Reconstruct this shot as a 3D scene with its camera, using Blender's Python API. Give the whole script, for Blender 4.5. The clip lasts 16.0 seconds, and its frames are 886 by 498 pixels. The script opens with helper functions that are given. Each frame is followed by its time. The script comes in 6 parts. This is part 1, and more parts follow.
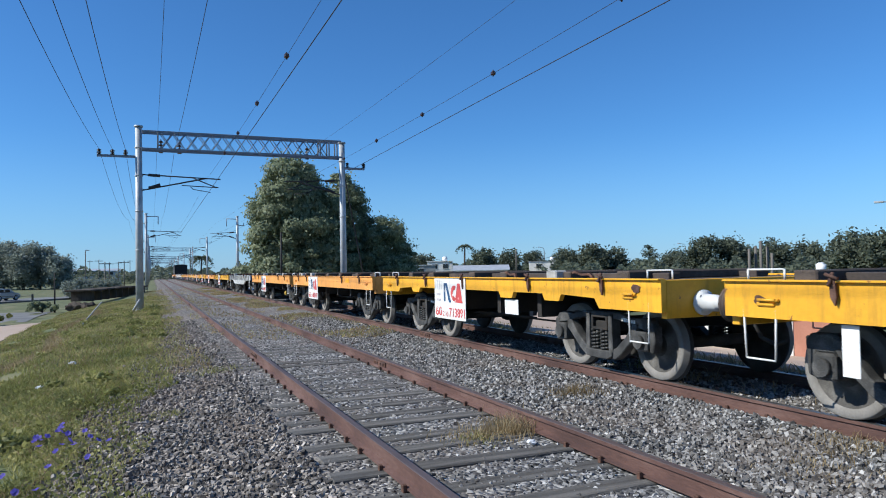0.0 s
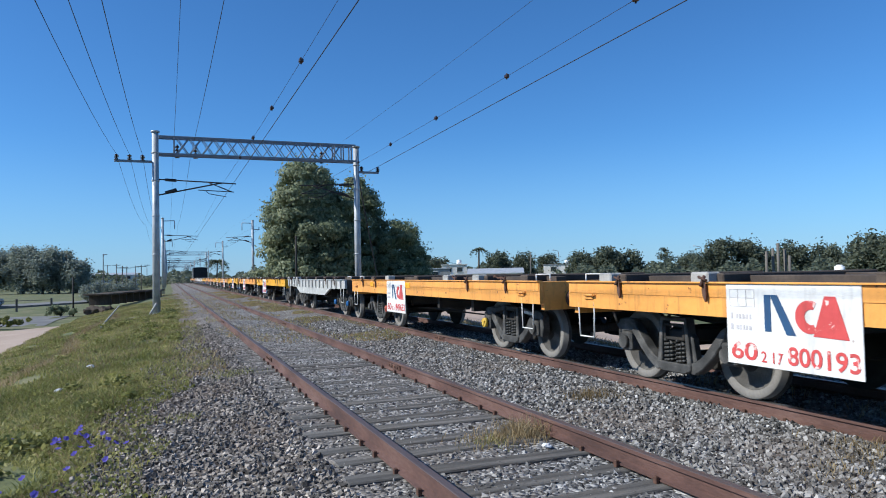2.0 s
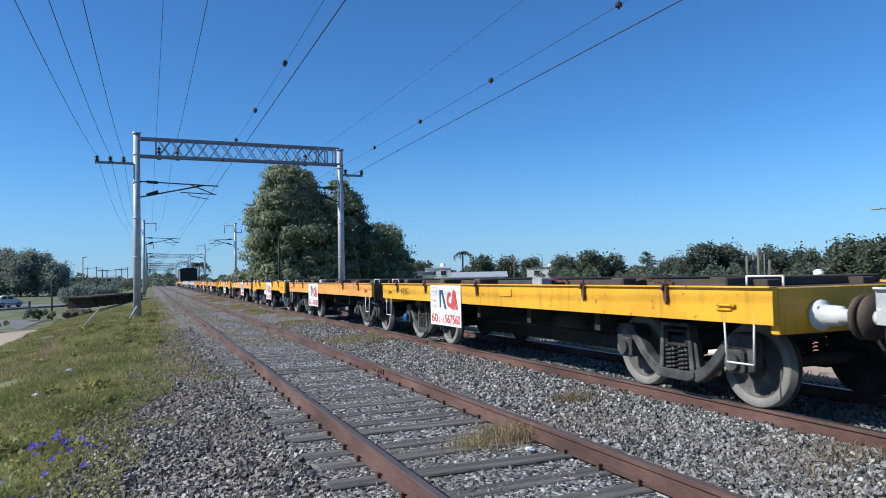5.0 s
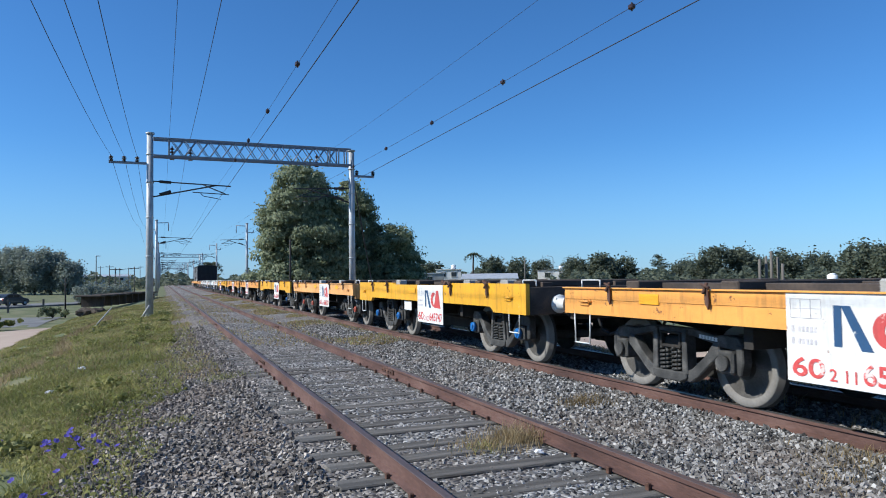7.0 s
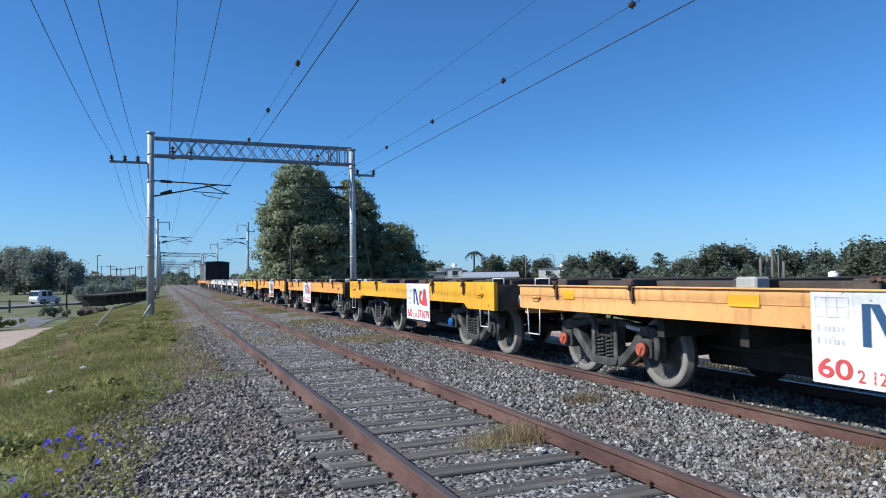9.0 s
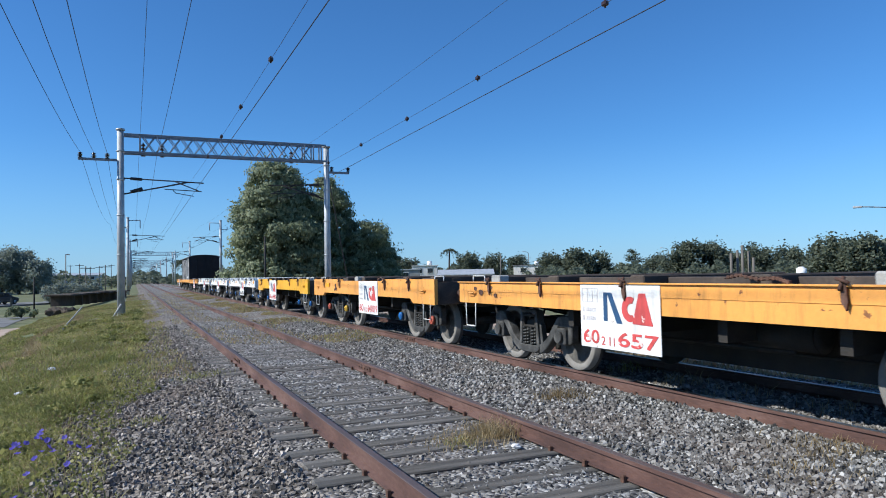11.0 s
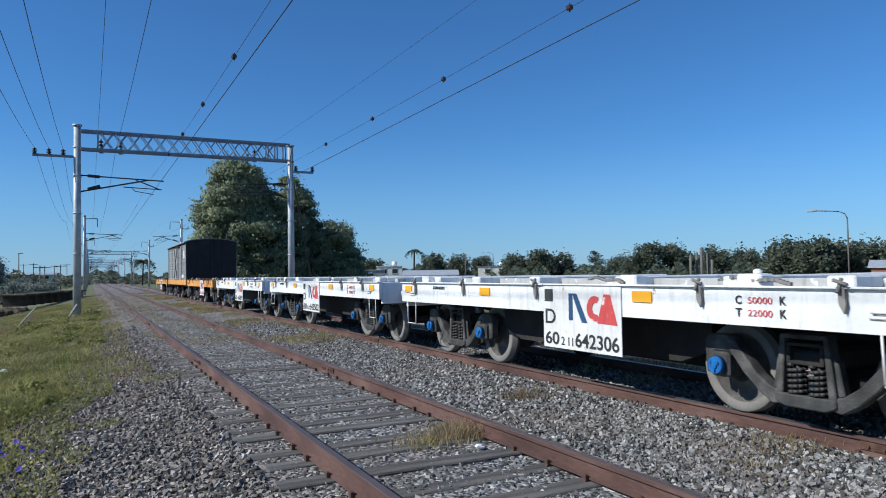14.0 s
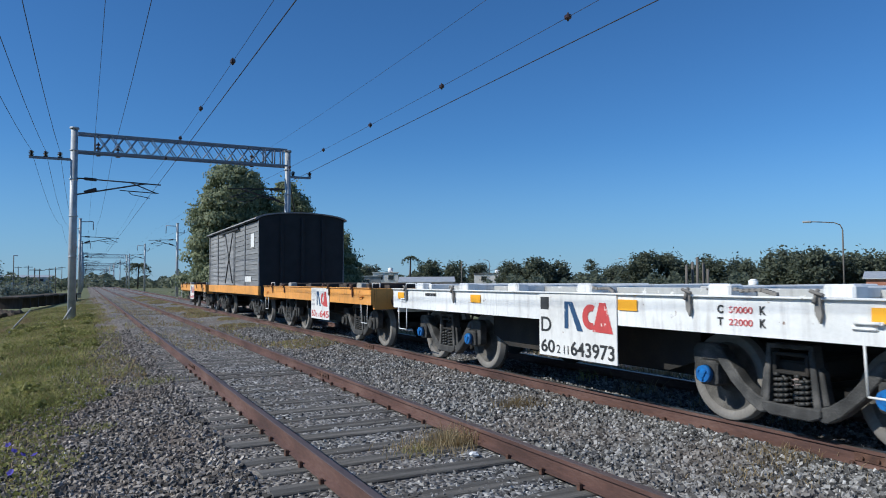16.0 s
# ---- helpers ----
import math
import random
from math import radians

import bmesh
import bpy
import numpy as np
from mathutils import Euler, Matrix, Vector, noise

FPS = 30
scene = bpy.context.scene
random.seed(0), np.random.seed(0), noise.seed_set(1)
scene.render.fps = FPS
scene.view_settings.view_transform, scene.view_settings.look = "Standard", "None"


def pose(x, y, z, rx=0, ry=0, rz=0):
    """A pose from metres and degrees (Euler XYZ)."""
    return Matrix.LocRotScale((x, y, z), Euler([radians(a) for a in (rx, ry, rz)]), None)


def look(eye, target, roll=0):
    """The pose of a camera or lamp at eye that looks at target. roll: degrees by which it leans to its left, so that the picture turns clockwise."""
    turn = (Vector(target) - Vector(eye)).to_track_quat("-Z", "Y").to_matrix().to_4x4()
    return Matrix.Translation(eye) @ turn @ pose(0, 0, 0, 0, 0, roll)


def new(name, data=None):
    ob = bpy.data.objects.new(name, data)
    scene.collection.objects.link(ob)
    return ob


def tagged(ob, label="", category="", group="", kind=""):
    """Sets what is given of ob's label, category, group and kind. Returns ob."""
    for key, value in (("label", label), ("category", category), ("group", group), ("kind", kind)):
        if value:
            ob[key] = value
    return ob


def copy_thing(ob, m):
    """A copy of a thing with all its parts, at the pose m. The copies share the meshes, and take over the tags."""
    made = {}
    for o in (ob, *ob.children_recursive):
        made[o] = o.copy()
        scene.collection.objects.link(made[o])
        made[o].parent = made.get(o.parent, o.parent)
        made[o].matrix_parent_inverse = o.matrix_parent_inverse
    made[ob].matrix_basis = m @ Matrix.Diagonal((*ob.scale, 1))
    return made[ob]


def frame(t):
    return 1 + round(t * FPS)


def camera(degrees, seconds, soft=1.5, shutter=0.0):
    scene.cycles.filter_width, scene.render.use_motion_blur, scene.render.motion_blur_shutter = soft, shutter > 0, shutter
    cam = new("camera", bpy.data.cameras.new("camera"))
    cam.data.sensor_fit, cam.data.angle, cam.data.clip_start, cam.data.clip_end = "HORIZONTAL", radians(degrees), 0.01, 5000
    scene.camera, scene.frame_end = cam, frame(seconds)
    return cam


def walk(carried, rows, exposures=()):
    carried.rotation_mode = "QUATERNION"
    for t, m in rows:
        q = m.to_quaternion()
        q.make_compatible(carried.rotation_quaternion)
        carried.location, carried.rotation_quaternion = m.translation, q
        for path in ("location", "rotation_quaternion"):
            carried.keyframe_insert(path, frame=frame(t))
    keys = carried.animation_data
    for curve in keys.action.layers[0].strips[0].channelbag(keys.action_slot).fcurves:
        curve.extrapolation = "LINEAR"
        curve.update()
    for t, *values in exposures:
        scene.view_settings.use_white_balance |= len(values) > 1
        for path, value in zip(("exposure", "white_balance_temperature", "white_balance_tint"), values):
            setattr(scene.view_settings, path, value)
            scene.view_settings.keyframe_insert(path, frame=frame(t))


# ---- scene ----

SECONDS = 16.0
EYE = (0.0, 0.0, 1.486)          # rail tops are at z = 0
TURNS = [(0, -22.842, 1.629, 1.146), (0.5, -22.286, 1.786, 1.357), (1, -21.87, 1.712, 1.293), (1.5, -21.698, 1.695, 1.152),
         (2, -21.661, 1.925, 1.287), (2.5, -21.941, 1.844, 1.126), (3, -22.488, 2.075, 0.939), (5.5, -23.024, 2.284, 1.203),
         (6, -22.568, 2.62, 1.03), (6.5, -22.219, 2.164, 0.795), (7, -22.138, 2.313, 0.739), (7.5, -21.97, 2.696, 0.582),
         (8, -21.828, 2.484, 0.792), (8.5, -21.898, 2.45, 0.717), (9, -22.061, 2.205, 0.894), (11.5, -24.421, 2.018, 1.101),
         (12, -24.663, 2.121, 1.01), (12.5, -25.632, 2.009, 1.182), (13, -25.975, 1.729, 1.112), (13.5, -27.09, 1.745, 1.157),
         (14, -27.028, 1.966, 0.971), (14.5, -27.413, 2.382, 0.936), (15, -27.585, 2.562, 0.672), (15.5, -27.48, 2.939, 0.598),
         (16, -27.351, 2.529, 0.372)]
cam = camera(65.3, SECONDS, soft=1.0, shutter=0.04)
walk(cam, [(t, pose(*EYE, 90 + p, r, y)) for t, y, p, r in TURNS], [(0, 0.42, 5280, 6), (13.0, 0.46, 5280, 6), (13.5, 0.22, 5280, 6), (14.0, 0.20, 5280, 6), (14.5, 0.04, 5280, 6), (SECONDS, 0.05, 5280, 6)])

# ---- light ----
SUN_FROM = Vector((-0.975, 0.14, 0.735)).normalized()
world = bpy.data.worlds.new("world")
scene.world = world
world.use_nodes = True
wn = world.node_tree
sky = wn.nodes.new("ShaderNodeTexSky")
sky.sky_type = "NISHITA"
sky.sun_disc = False
sky.sun_elevation = math.asin(SUN_FROM.z)
sky.sun_rotation = math.atan2(SUN_FROM.x, SUN_FROM.y)
sky.air_density, sky.dust_density, sky.ozone_density = 1.0, 0.15, 7.0
sky.altitude = 300
wn.nodes["Background"].inputs["Strength"].default_value = 0.083
tone = wn.nodes.new("ShaderNodeMix")
tone.data_type, tone.blend_type = "RGBA", "MULTIPLY"
tone.inputs[0].default_value = 1.0
tone.inputs[7].default_value = (0.85, 0.995, 1.05, 1)
wn.links.new(sky.outputs[0], tone.inputs[6])
# pale dusty air low over the horizon, all round
way = wn.nodes.new("ShaderNodeTexCoord")
high = wn.nodes.new("ShaderNodeSeparateXYZ")
wn.links.new(way.outputs["Generated"], high.inputs[0])
low = wn.nodes.new("ShaderNodeMapRange")
low.interpolation_type = "SMOOTHSTEP"
for k, v in (("From Min", 0.0), ("From Max", 0.20), ("To Min", 0.45), ("To Max", 0.0)):
    low.inputs[k].default_value = v
wn.links.new(high.outputs[2], low.inputs["Value"])
haze = wn.nodes.new("ShaderNodeMix")
haze.data_type = "RGBA"
haze.inputs[7].default_value = (3.1, 4.6, 6.2, 1)
wn.links.new(low.outputs[0], haze.inputs[0])
wn.links.new(tone.outputs[2], haze.inputs[6])
wn.links.new(haze.outputs[2], wn.nodes["Background"].inputs["Color"])
sun = new("sun", bpy.data.lights.new("sun", "SUN"))
sun.data.energy, sun.data.angle, sun.data.color = 4.9, radians(0.53), (1.0, 0.85, 0.66)
sun.matrix_world = look(SUN_FROM * 50, (0, 0, 0))


# ---- materials ----
def mat(name, colours, scale=6.0, rough=0.8, metal=0.0, bump=0.0, bump_scale=60.0, fine=0.35, stretch=(1, 1, 1), random_tint=0.0):
    """Two scales of noise mix three colours; fine relief by bump."""
    m = bpy.data.materials.new(name)
    m.use_nodes = True
    nt = m.node_tree
    b = nt.nodes["Principled BSDF"]
    co = nt.nodes.new("ShaderNodeTexCoord")
    mp = nt.nodes.new("ShaderNodeMapping")
    mp.inputs["Scale"].default_value = stretch
    nt.links.new(co.outputs["Object"], mp.inputs["Vector"])
    big = nt.nodes.new("ShaderNodeTexNoise")
    big.inputs["Scale"].default_value, big.inputs["Detail"].default_value = scale, 6
    small = nt.nodes.new("ShaderNodeTexNoise")
    small.inputs["Scale"].default_value, small.inputs["Detail"].default_value = scale * 14, 4
    for n in (big, small):
        nt.links.new(mp.outputs[0], n.inputs["Vector"])
    add = nt.nodes.new("ShaderNodeMath")
    add.operation = "MULTIPLY_ADD"
    add.inputs[1].default_value = fine
    nt.links.new(small.outputs[0], add.inputs[0])
    nt.links.new(big.outputs[0], add.inputs[2])
    last = add
    if random_tint:
        info = nt.nodes.new("ShaderNodeObjectInfo")
        tint = nt.nodes.new("ShaderNodeMath")
        tint.operation = "MULTIPLY_ADD"
        tint.inputs[1].default_value = random_tint
        nt.links.new(info.outputs["Random"], tint.inputs[0])
        nt.links.new(add.outputs[0], tint.inputs[2])
        last = tint
    ramp = nt.nodes.new("ShaderNodeValToRGB")
    mid = 0.5 + fine / 2 + random_tint / 2
    ramp.color_ramp.elements[0].position, ramp.color_ramp.elements[1].position = mid - 0.22, mid + 0.22
    ramp.color_ramp.elements[0].color = (*colours[0], 1)
    ramp.color_ramp.elements[1].color = (*colours[-1], 1)
    if len(colours) == 3:
        e = ramp.color_ramp.elements.new(mid)
        e.color = (*colours[1], 1)
    nt.links.new(last.outputs[0], ramp.inputs[0])
    nt.links.new(ramp.outputs[0], b.inputs["Base Color"])
    b.inputs["Roughness"].default_value, b.inputs["Metallic"].default_value = rough, metal
    if bump:
        bn = nt.nodes.new("ShaderNodeTexNoise")
        bn.inputs["Scale"].default_value, bn.inputs["Detail"].default_value = bump_scale, 5
        nt.links.new(mp.outputs[0], bn.inputs["Vector"])
        bp = nt.nodes.new("ShaderNodeBump")
        bp.inputs["Strength"].default_value, bp.inputs["Distance"].default_value = bump, 0.02
        nt.links.new(bn.outputs[0], bp.inputs["Height"])
        nt.links.new(bp.outputs[0], b.inputs["Normal"])
    return m


def paint(name, colour, wear, amount=0.36, rough=0.5, dirt=(0.05, 0.035, 0.025)):
    """Old paint: faded in patches, streaked with dirt downwards and chipped to rust."""
    m = mat(name, [tuple(c * 0.84 for c in colour), colour, tuple(min(1, c * 1.12) for c in colour)], 1.3, rough, bump=0.08, bump_scale=35)
    nt = m.node_tree
    b = nt.nodes["Principled BSDF"]
    ramp = b.inputs["Base Color"].links[0].from_socket
    co = nt.nodes.new("ShaderNodeTexCoord")
    info = nt.nodes.new("ShaderNodeObjectInfo")
    shift = nt.nodes.new("ShaderNodeVectorMath")
    shift.operation = "MULTIPLY_ADD"
    comb = nt.nodes.new("ShaderNodeCombineXYZ")
    for k in range(3):
        nt.links.new(info.outputs["Random"], comb.inputs[k])
    shift.inputs[1].default_value = (17, 31, 23)
    nt.links.new(comb.outputs[0], shift.inputs[0])
    nt.links.new(co.outputs["Object"], shift.inputs[2])
    for stretch, scale, lo, hi, col, mx in (((1, 1, 0.12), 9.0, 0.52, 0.75, dirt, 0.45), ((1, 1, 1), 7.0, 1 - amount, 1 - amount + 0.03, wear, 0.9)):
        mp = nt.nodes.new("ShaderNodeMapping")
        mp.inputs["Scale"].default_value = stretch
        nt.links.new(shift.outputs[0], mp.inputs["Vector"])
        n = nt.nodes.new("ShaderNodeTexNoise")
        n.inputs["Scale"].default_value, n.inputs["Detail"].default_value, n.inputs["Roughness"].default_value = scale, 7, 0.65
        nt.links.new(mp.outputs[0], n.inputs["Vector"])
        r = nt.nodes.new("ShaderNodeValToRGB")
        r.color_ramp.elements[0].position, r.color_ramp.elements[1].position = lo, hi
        r.color_ramp.elements[1].color = (mx, mx, mx, 1)
        nt.links.new(n.outputs[0], r.inputs[0])
        mix = nt.nodes.new("ShaderNodeMix")
        mix.data_type = "RGBA"
        nt.links.new(r.outputs[0], mix.inputs[0])
        nt.links.new(ramp, mix.inputs[6])
        mix.inputs[7].default_value = (*col, 1)
        ramp = mix.outputs[2]
    nt.links.new(ramp, b.inputs["Base Color"])
    return m


RUST = (0.16, 0.065, 0.03)
M = {
    "yellow": paint("yellow_paint", (0.70, 0.36, 0.010), RUST),
    "orange": paint("orange_paint", (0.72, 0.33, 0.065), RUST),
    "peach": paint("peach_paint", (0.74, 0.38, 0.125), RUST, 0.34),
    "white": paint("white_paint", (0.78, 0.78, 0.76), (0.2, 0.12, 0.08), 0.33, dirt=(0.2, 0.17, 0.14)),
    "plate": paint("white_board", (0.74, 0.73, 0.70), (0.25, 0.14, 0.09), 0.33, dirt=(0.3, 0.27, 0.24)),
    "grey": paint("grey_paint", (0.42, 0.42, 0.40), (0.7, 0.69, 0.65), 0.42),
    "patch": mat("yellow_mark", [(0.80, 0.36, 0.005), (0.85, 0.42, 0.01)], 3, 0.5),
    "red": paint("red_lettering", (0.56, 0.075, 0.07), (0.75, 0.6, 0.55), 0.4),
    "navy": paint("navy_lettering", (0.028, 0.075, 0.17), (0.5, 0.5, 0.5), 0.37),
    "black_ink": mat("black_lettering", [(0.02, 0.02, 0.02), (0.05, 0.05, 0.05)], 5, 0.6),
    "under": mat("underframe_black", [(0.012, 0.011, 0.010), (0.02, 0.018, 0.016), (0.035, 0.028, 0.022)], 3, 0.85, bump=0.15),
    "deck": mat("dark_deck", [(0.035, 0.027, 0.022), (0.06, 0.045, 0.036), (0.10, 0.075, 0.055)], 2, 0.85, bump=0.2),
    "cast": mat("cast_steel", [(0.022, 0.022, 0.021), (0.05, 0.049, 0.047), (0.115, 0.11, 0.103)], 5, 0.8, bump=0.35),
    "spring": mat("spring_steel", [(0.03, 0.03, 0.029), (0.06, 0.058, 0.054)], 6, 0.6, bump=0.1),
    "wheel": mat("dusty_wheel", [(0.145, 0.135, 0.122), (0.195, 0.183, 0.166), (0.25, 0.235, 0.213)], 3, 0.9, bump=0.12),
    # shade under the wagons painted into wheel backs, hubs and webs
    "wheel_in": mat("shaded_wheel_back", [(0.02, 0.018, 0.016), (0.04, 0.036, 0.032), (0.07, 0.062, 0.055)], 4, 0.85, bump=0.1),
    "wheel_web": mat("shaded_dusty_web", [(0.05, 0.046, 0.041), (0.08, 0.075, 0.068), (0.15, 0.14, 0.126)], 5, 0.9, bump=0.12),
    "rusty": mat("rusty_iron", [(0.04, 0.02, 0.014), (0.085, 0.042, 0.027), (0.14, 0.075, 0.05)], 9, 0.85, bump=0.3),
    "blue_cap": mat("blue_cap", [(0.015, 0.07, 0.24), (0.02, 0.16, 0.46)], 14, 0.5),
    "red_cap": mat("red_cap", [(0.32, 0.07, 0.04), (0.45, 0.11, 0.07)], 8, 0.6),
    "yellow_cap": mat("yellow_cap", [(0.5, 0.33, 0.03), (0.62, 0.42, 0.05)], 8, 0.6),
    "white_iron": mat("white_iron", [(0.6, 0.6, 0.57), (0.76, 0.75, 0.72)], 6, 0.6),
    "rail_side": mat("rusty_rail", [(0.055, 0.028, 0.022), (0.10, 0.052, 0.040), (0.15, 0.09, 0.072)], 3, 0.8, bump=0.25, stretch=(1, 0.3, 1)),
    "rail_top": mat("worn_rail_head", [(0.09, 0.068, 0.062), (0.15, 0.115, 0.105)], 4, 0.55, 0.35, bump=0.05, stretch=(1, 0.15, 1)),
    "polished": mat("polished_rail_head", [(0.26, 0.25, 0.245), (0.36, 0.35, 0.34)], 4, 0.4, 0.9, stretch=(1, 0.1, 1)),
    "sleeper": mat("weathered_sleeper", [(0.045, 0.041, 0.037), (0.10, 0.094, 0.085), (0.18, 0.168, 0.15)], 3, 0.9, bump=0.6, bump_scale=26, stretch=(0.25, 3, 1), random_tint=0.12),
    "steel": mat("galvanised_steel", [(0.30, 0.32, 0.34), (0.40, 0.42, 0.44), (0.48, 0.50, 0.51)], 2.5, 0.55, 0.3, bump=0.05),
    "truss": mat("painted_truss", [(0.16, 0.19, 0.24), (0.24, 0.27, 0.32)], 3, 0.6, 0.2),
    # mottled dark brown for some end sills and every buffer head
    "end_dark": mat("dark_end_sill", [(0.03, 0.024, 0.02), (0.06, 0.045, 0.036), (0.12, 0.08, 0.05)], 3, 0.8, bump=0.15),
    "wire": mat("copper_wire", [(0.03, 0.03, 0.035), (0.06, 0.055, 0.055)], 3, 0.6, 0.5),
    "insulator": mat("brown_insulator", [(0.03, 0.018, 0.014), (0.06, 0.035, 0.028)], 6, 0.25),
    "faded": mat("faded_lettering", [(0.40, 0.38, 0.40), (0.62, 0.58, 0.58)], 9, 0.7),
    "boxcar": mat("weathered_boards", [(0.11, 0.115, 0.12), (0.20, 0.205, 0.21), (0.31, 0.31, 0.31)], 2, 0.85, bump=0.2, stretch=(1, 0.2, 3), random_tint=0.1),
    # shade on the wagon's end painted in; also used for lining and door fittings
    "boxcar_end": mat("shaded_boxcar_end", [(0.010, 0.012, 0.014), (0.022, 0.024, 0.027)], 2, 0.8, bump=0.2),
    "boxcar_roof": mat("dull_roof_sheet", [(0.18, 0.18, 0.18), (0.30, 0.29, 0.28)], 2, 0.75, bump=0.2),
    "bark": mat("bark", [(0.05, 0.038, 0.028), (0.1, 0.08, 0.06)], 6, 0.95, bump=0.6, stretch=(1, 1, 0.3)),
    "timber": mat("grey_timber", [(0.09, 0.08, 0.07), (0.17, 0.155, 0.135)], 5, 0.9, bump=0.4, stretch=(1, 1, 0.3)),
    "concrete": mat("old_concrete", [(0.28, 0.27, 0.25), (0.38, 0.37, 0.34), (0.46, 0.45, 0.42)], 2, 0.9, bump=0.25),
    "wall_white": mat("white_render", [(0.62, 0.60, 0.56), (0.76, 0.74, 0.70)], 1.2, 0.85, bump=0.1),
    "wall_brick": mat("brick_red_render", [(0.30, 0.13, 0.08), (0.40, 0.19, 0.13)], 1.5, 0.9, bump=0.2),
    "wall_grey": mat("grey_render", [(0.22, 0.22, 0.22), (0.33, 0.33, 0.32)], 1.2, 0.9, bump=0.1),
    "roof_sheet": mat("roof_sheet", [(0.40, 0.42, 0.44), (0.55, 0.56, 0.57)], 2, 0.5, 0.3),
    "glass": mat("dark_pane", [(0.015, 0.02, 0.025), (0.03, 0.035, 0.04)], 2, 0.1),
    "car_silver": mat("silver_car_paint", [(0.36, 0.38, 0.40), (0.42, 0.44, 0.46)], 2, 0.3, 0.4),
    "car_white": mat("white_car_paint", [(0.66, 0.67, 0.68), (0.74, 0.75, 0.75)], 2, 0.3),
    "car_dark": mat("dark_car_paint", [(0.03, 0.035, 0.04), (0.05, 0.055, 0.06)], 2, 0.3),
    "tyre": mat("tyre_rubber", [(0.02, 0.02, 0.02), (0.035, 0.035, 0.034)], 8, 0.85),
    "plastic": mat("white_plastic", [(0.72, 0.72, 0.72), (0.82, 0.82, 0.81)], 3, 0.5),
}


def leafy(name, dark, mid, light, rough=0.6):
    """Leaves: the colour varies from leaf to leaf; thin, so light passes."""
    m = bpy.data.materials.new(name)
    m.use_nodes = True
    nt = m.node_tree
    b = nt.nodes["Principled BSDF"]
    g = nt.nodes.new("ShaderNodeNewGeometry")
    co = nt.nodes.new("ShaderNodeTexCoord")
    n = nt.nodes.new("ShaderNodeTexNoise")
    n.inputs["Scale"].default_value = 0.5
    nt.links.new(co.outputs["Object"], n.inputs["Vector"])
    mul = nt.nodes.new("ShaderNodeMath")
    mul.operation = "MULTIPLY_ADD"
    mul.inputs[1].default_value = 0.5
    nt.links.new(g.outputs["Random Per Island"], mul.inputs[0])
    nt.links.new(n.outputs[0], mul.inputs[2])
    r = nt.nodes.new("ShaderNodeValToRGB")
    r.color_ramp.elements[0].position, r.color_ramp.elements[1].position = 0.4, 1.1
    r.color_ramp.elements[0].color, r.color_ramp.elements[1].color = (*dark, 1), (*light, 1)
    e = r.color_ramp.elements.new(0.75)
    e.color = (*mid, 1)
    nt.links.new(mul.outputs[0], r.inputs[0])
    nt.links.new(r.outputs[0], b.inputs["Base Color"])
    b.inputs["Roughness"].default_value = rough
    b.inputs["Specular IOR Level"].default_value = 0.3
    tr = nt.nodes.new("ShaderNodeBsdfTranslucent")
    nt.links.new(r.outputs[0], tr.inputs["Color"])
    ms = nt.nodes.new("ShaderNodeMixShader")
    ms.inputs[0].default_value = 0.45
    nt.links.new(b.outputs[0], ms.inputs[1])
    nt.links.new(tr.outputs[0], ms.inputs[2])
    nt.links.new(ms.outputs[0], nt.nodes["Material Output"].inputs["Surface"])
    return m


M["leaf"] = leafy("leaf_green", (0.125, 0.15, 0.09), (0.225, 0.26, 0.15), (0.335, 0.36, 0.215))
# distance haze painted in: both far foliage colours are lifted and greyed
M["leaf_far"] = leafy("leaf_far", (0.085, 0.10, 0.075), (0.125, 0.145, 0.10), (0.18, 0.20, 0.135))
M["leaf_hazed"] = leafy("leaf_hazed", (0.20, 0.23, 0.20), (0.27, 0.30, 0.25), (0.34, 0.37, 0.31))
M["grass"] = leafy("grass_green", (0.13, 0.138, 0.04), (0.24, 0.248, 0.074), (0.41, 0.385, 0.15))
M["straw"] = leafy("dry_grass", (0.16, 0.12, 0.06), (0.30, 0.23, 0.12), (0.42, 0.34, 0.2))
M["flower"] = leafy("blue_petals", (0.06, 0.05, 0.30), (0.10, 0.08, 0.45), (0.2, 0.16, 0.6))


